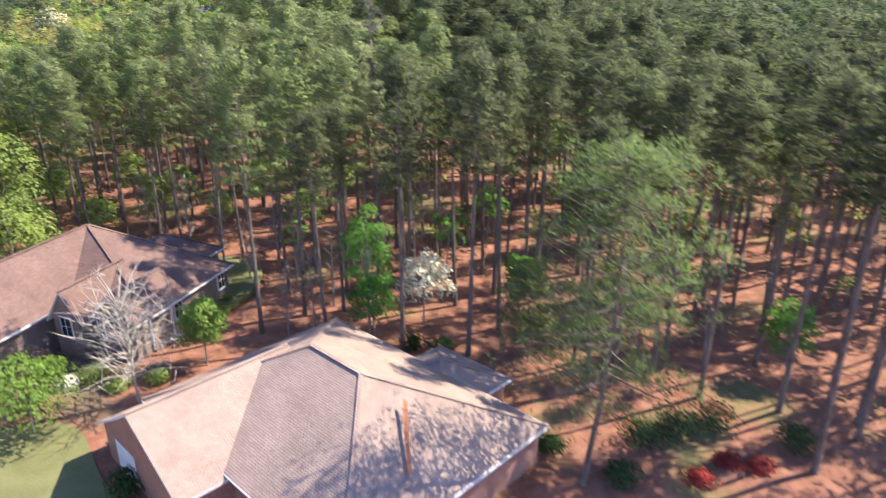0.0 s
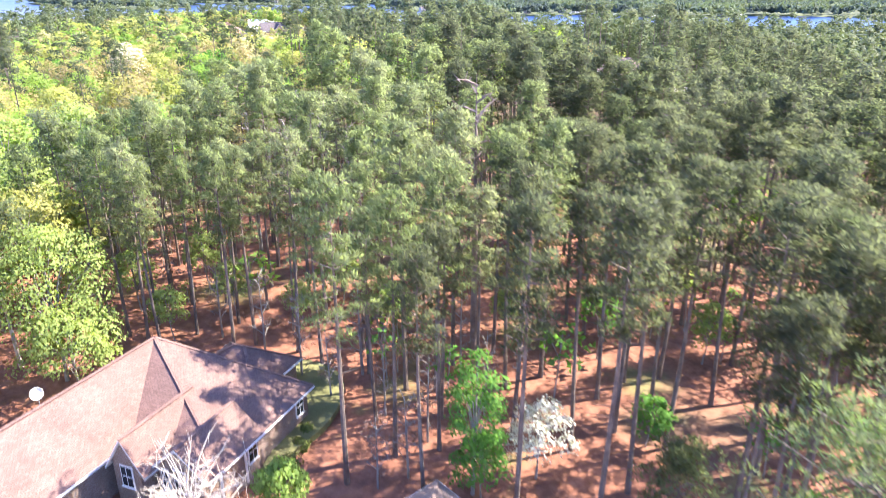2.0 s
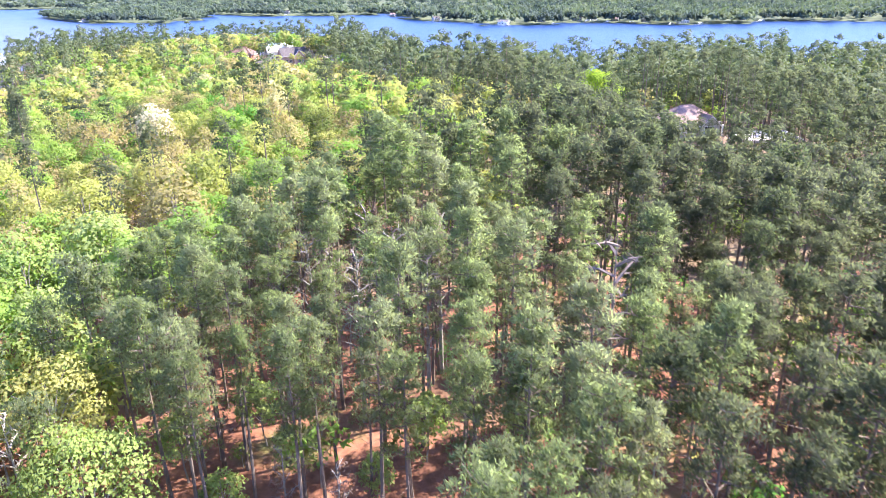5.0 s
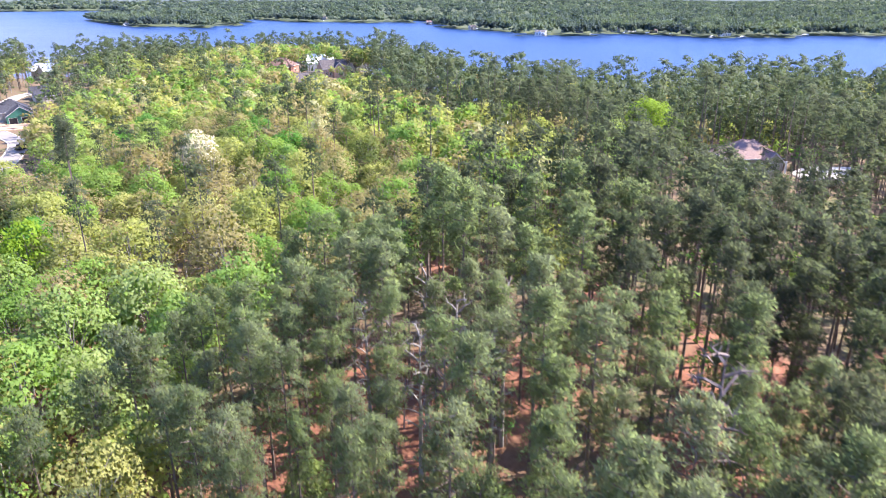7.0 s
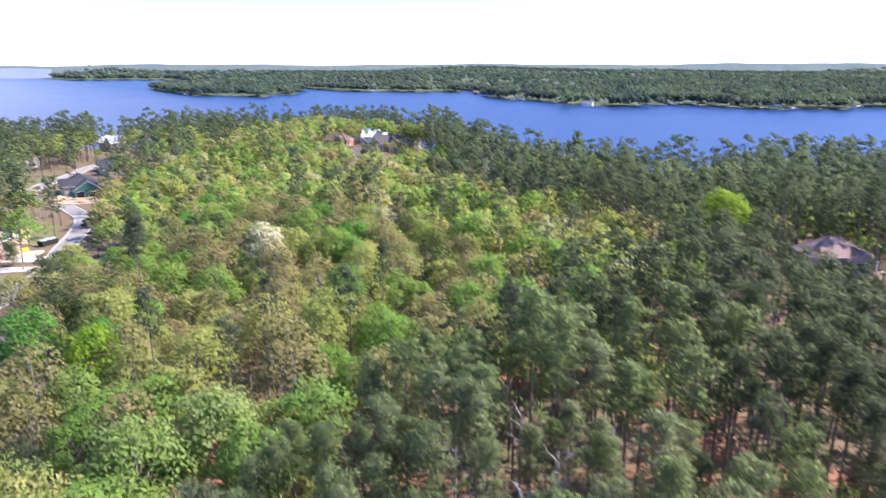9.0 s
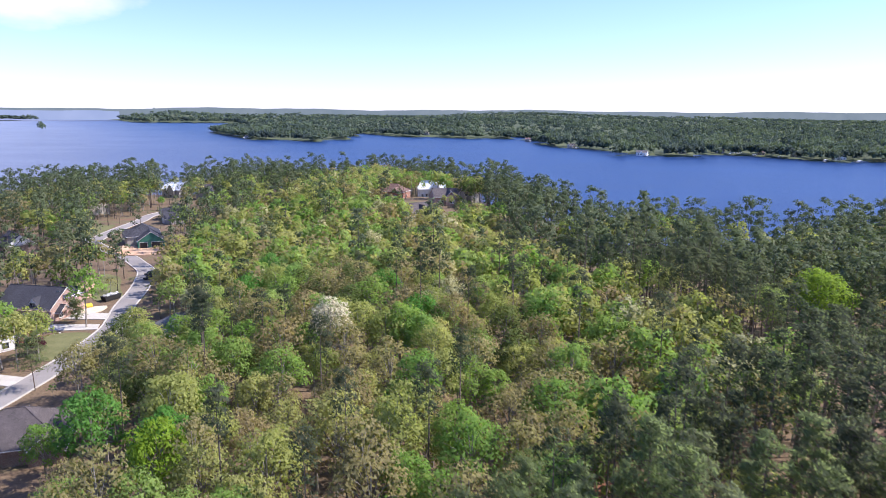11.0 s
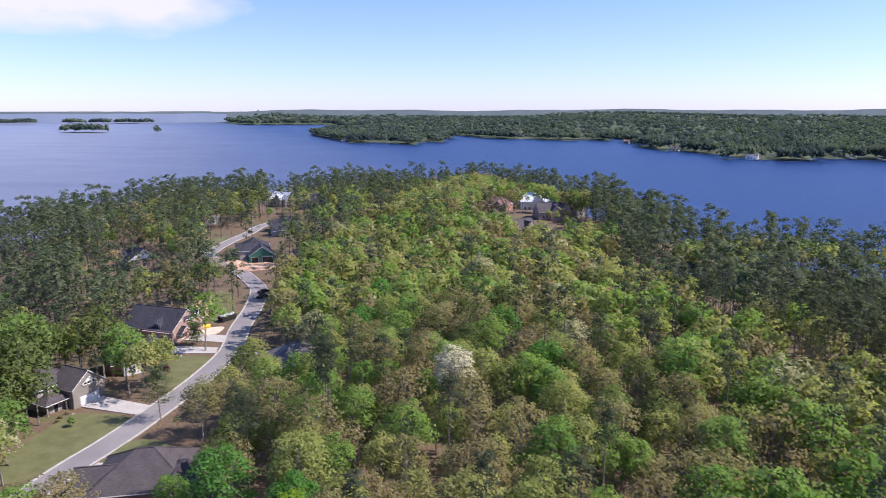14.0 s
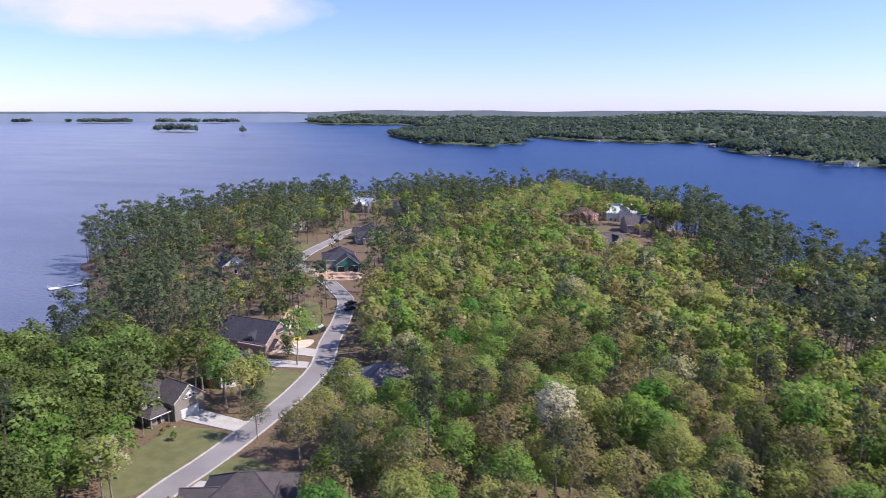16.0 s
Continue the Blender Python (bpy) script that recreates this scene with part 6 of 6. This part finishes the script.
part("drum", tri_mesh("drum", np.array(tube([(-1.6, 0, 0.75), (-1.5, 0, 0.75), (1.5, 0, 0.75), (1.6, 0, 0.75)], [0.3, 0.75, 0.75, 0.3], 14)), M_YELLOW), tank)
part("cradle", box_mesh("cradle", 2.4, 1.0, 0.2, M_METAL), tank)
lid = new("water_play_tub")
lid.matrix_world = pose(-11.6, 72.5, ground_at(-11.6, 72.5), 0, 0, 10)
tagged(lid, "teal plastic tub behind the brown house", "tub")
part("tub", tri_mesh("tub", np.array(tube([(0, 0, 0), (0, 0, 0.9), (0, 0, 0.9), (0, 0, 0.25)], [0.7, 0.85, 0.75, 0.6], 16)), M_TEAL), lid)
rock = new("boulder", tri_mesh("boulder", np.array([t for t in tube([(0, 0, -0.2), (0.1, 0, 0.3), (0.15, 0.1, 0.8), (0.1, 0.1, 1.05)], [0.9, 1.0, 0.65, 0.02], 9)]), M_CONCRETE))
rock.matrix_world = pose(-18.7, 52.6, ground_at(-18.7, 52.6), 0, 0, 30)
tagged(rock, "large pale boulder among garden shrubs", "boulder")
for i, (x, y, r, hh) in enumerate(((-184, 337, 2.6, 1.5), (-180, 338.6, 2.0, 1.2), (-163.5, 331, 2.4, 1.3), (-161, 333.5, 1.8, 1.0), (-149.5, 247.5, 1.6, 0.6))):
    pts = np.array(tube([(0, 0, -0.3), (0.1, 0.1, hh * 0.45), (0.1, 0, hh * 0.85), (0, 0, hh)], [r * 1.15, r * 0.75, r * 0.3, 0.02], 12))
    pile = new("soil_pile", tri_mesh("soil_pile", pts, M_CLAY if i < 4 else M_SAND))
    pile.matrix_world = pose(x, y, ground_at(x, y) + 0.1, 0, 0, 40 * i)
    tagged(pile, "heap of orange soil on the building site" if i < 4 else "heap of pale sand by the street", "soil heap")

# cloud bank, far off in the north-west: flat cards that glow by themselves
def cloud_material():
    m = bpy.data.materials.new("glowing_cloud")
    m.use_nodes = True
    nt = m.node_tree
    pos = nt.nodes.new("ShaderNodeTexCoord").outputs["Generated"]
    mp = nt.nodes.new("ShaderNodeMapping")
    mp.inputs["Scale"].default_value = (5.0, 2.2, 1.0)
    nt.links.new(pos, mp.inputs["Vector"])
    body = noise_of(nt, mp.outputs[0], 0.9, 7.0, 0.55)
    sep = nt.nodes.new("ShaderNodeSeparateXYZ")
    nt.links.new(pos, sep.inputs[0])
    edge = None
    for axis in ("X", "Y"):
        a = nt.nodes.new("ShaderNodeMath")
        a.operation = "SUBTRACT"
        nt.links.new(sep.outputs[axis], a.inputs[0])
        a.inputs[1].default_value = 0.5
        b = nt.nodes.new("ShaderNodeMath")
        b.operation = "POWER"
        nt.links.new(a.outputs[0], b.inputs[0])
        b.inputs[1].default_value = 2.0
        if edge is None:
            edge = b
        else:
            e = nt.nodes.new("ShaderNodeMath")
            nt.links.new(edge.outputs[0], e.inputs[0])
            nt.links.new(b.outputs[0], e.inputs[1])
            edge = e
    k = nt.nodes.new("ShaderNodeMath")
    k.operation = "MULTIPLY_ADD"
    nt.links.new(edge.outputs[0], k.inputs[0])
    k.inputs[1].default_value = -2.2
    nt.links.new(body, k.inputs[2])
    veil = ramp(nt, k.outputs[0], [(0.02, (0, 0, 0)), (0.42, (0.9, 0.9, 0.9))])
    em = nt.nodes.new("ShaderNodeEmission")
    em.inputs["Color"].default_value, em.inputs["Strength"].default_value = (1.0, 0.985, 0.97, 1), 0.64
    tr = nt.nodes.new("ShaderNodeBsdfTransparent")
    ms = nt.nodes.new("ShaderNodeMixShader")
    nt.links.new(veil, ms.inputs[0])
    nt.links.new(tr.outputs[0], ms.inputs[1])
    nt.links.new(em.outputs[0], ms.inputs[2])
    nt.links.new(ms.outputs[0], nt.nodes["Material Output"].inputs["Surface"])
    return m


M_CLOUD = cloud_material()
for az, el, wide, high in ((41, 8.5, 3100, 620), (23, 10.2, 1000, 200)):
    r = 4750 / math.cos(radians(max(az - 18, 0)))
    me = grid_mesh("backdrop", np.linspace(-wide / 2, wide / 2, 5), np.linspace(-high / 2, high / 2, 3), lambda x, y: 0 * x, M_CLOUD)
    ob = tagged(new("backdrop", me), "thin white cloud in a pale blue sky", "cloud", kind="structure")
    ob.matrix_world = pose(-r * math.sin(radians(az)), r * math.cos(radians(az)), 80 + r * math.tan(radians(el)), 90, 0, az)
    ob.visible_shadow = False

# floating dock
dock = new("dock")
dock.matrix_world = pose(-303, 313, 0, 0, 0, 62)
tagged(dock, "white floating dock with a covered end", "dock")
for k in range(14):
    part("deck_board", box_mesh("deck_board", 1.1, 1.8, 0.12, M_WHITE), dock, "", pose(-7.6 + 1.16 * k, 0, 0.35))
part("platform", box_mesh("platform", 5.0, 4.0, 0.25, M_WHITE, 0.03), dock, "", pose(-10.6, 0, 0.3))
for x in (-12.8, -8.4):
    for y in (-1.7, 1.7):
        part("post", box_mesh("post", 0.2, 0.2, 2.6, M_WHITE), dock, "", pose(x, y, -0.6))
part("float", box_mesh("float", 17, 1.2, 0.5, M_METAL), dock, "", pose(-1, 0, -0.18))

# houses and docks on the far shore
homes, docks = {}, None
for i, (x, y) in enumerate(FAR_HOMES):
    kind = i % 3
    z = max(ground_at(x, y), 1.0)
    turn = -25 + 17 * (i % 4)
    if kind not in homes:
        roof, wall = ((M_ROOF_BROWN, M_SIDING), (M_ROOF_GREY, M_WHITE), (M_ROOF_DUSTY, M_TAUPE))[kind]
        words = ("beige house with a grey-brown roof", "white house with a grey roof", "taupe house with a dusty-rose roof")[kind]
        h = House("lake_house", x, y, z, turn, words + " on the far shore")
        tagged(h.top, group="houses on the far shore")
        w = (7, 9, 6)[kind]
        h.block(-w, w, -4.5, 4.5, 5.0, wall)
        h.gable(-w, w, -4.5, 4.5, 5.0, 8.4, roof, "x", wall)
        h.block(-2.5, 2.5, -6.5, -4.5, 4.6, wall)
        h.gable(-2.5, 2.5, -6.5, 0, 4.6, 7.4, roof, "y", wall)
        for k in (-5, 0, 5):
            h.window(k, -6.53 if k == 0 else -4.53, 1.0, 1.6, 1.8, 270)
        homes[kind] = h.top
    else:
        copy_thing(homes[kind], pose(x, y, z, 0, 0, turn))
    # a dock on the water below the house
    yw = y
    while land(x, yw) > 0.5 and yw > y - 80:
        yw -= 1.0
    m = pose(x + 6, yw - 7, 0, 0, 0, 90 + turn * 0.4)
    if docks is None:
        docks = new("dock")
        docks.matrix_world = m
        tagged(docks, "pale timber dock with a covered boat berth", "dock", "docks on the far shore")
        part("deck", box_mesh("deck", 18, 2.2, 0.3, M_CONCRETE, 0.03), docks, "", pose(0, 0, 0.5))
        part("berth_roof", gable_roof("berth_roof", -10, -3, -3.2, 3.2, 3.0, 4.0, M_ROOF_WHITE)[0], docks)
        for px in (-9.6, -3.4, 4):
            for py in (-2.8, 2.8) if px < 0 else (-1, 1):
                part("post", box_mesh("post", 0.25, 0.25, 3.8 if px < 0 else 1.6, M_GREYBARK), docks, "", pose(px, py, -0.9))
    else:
        copy_thing(docks, m)
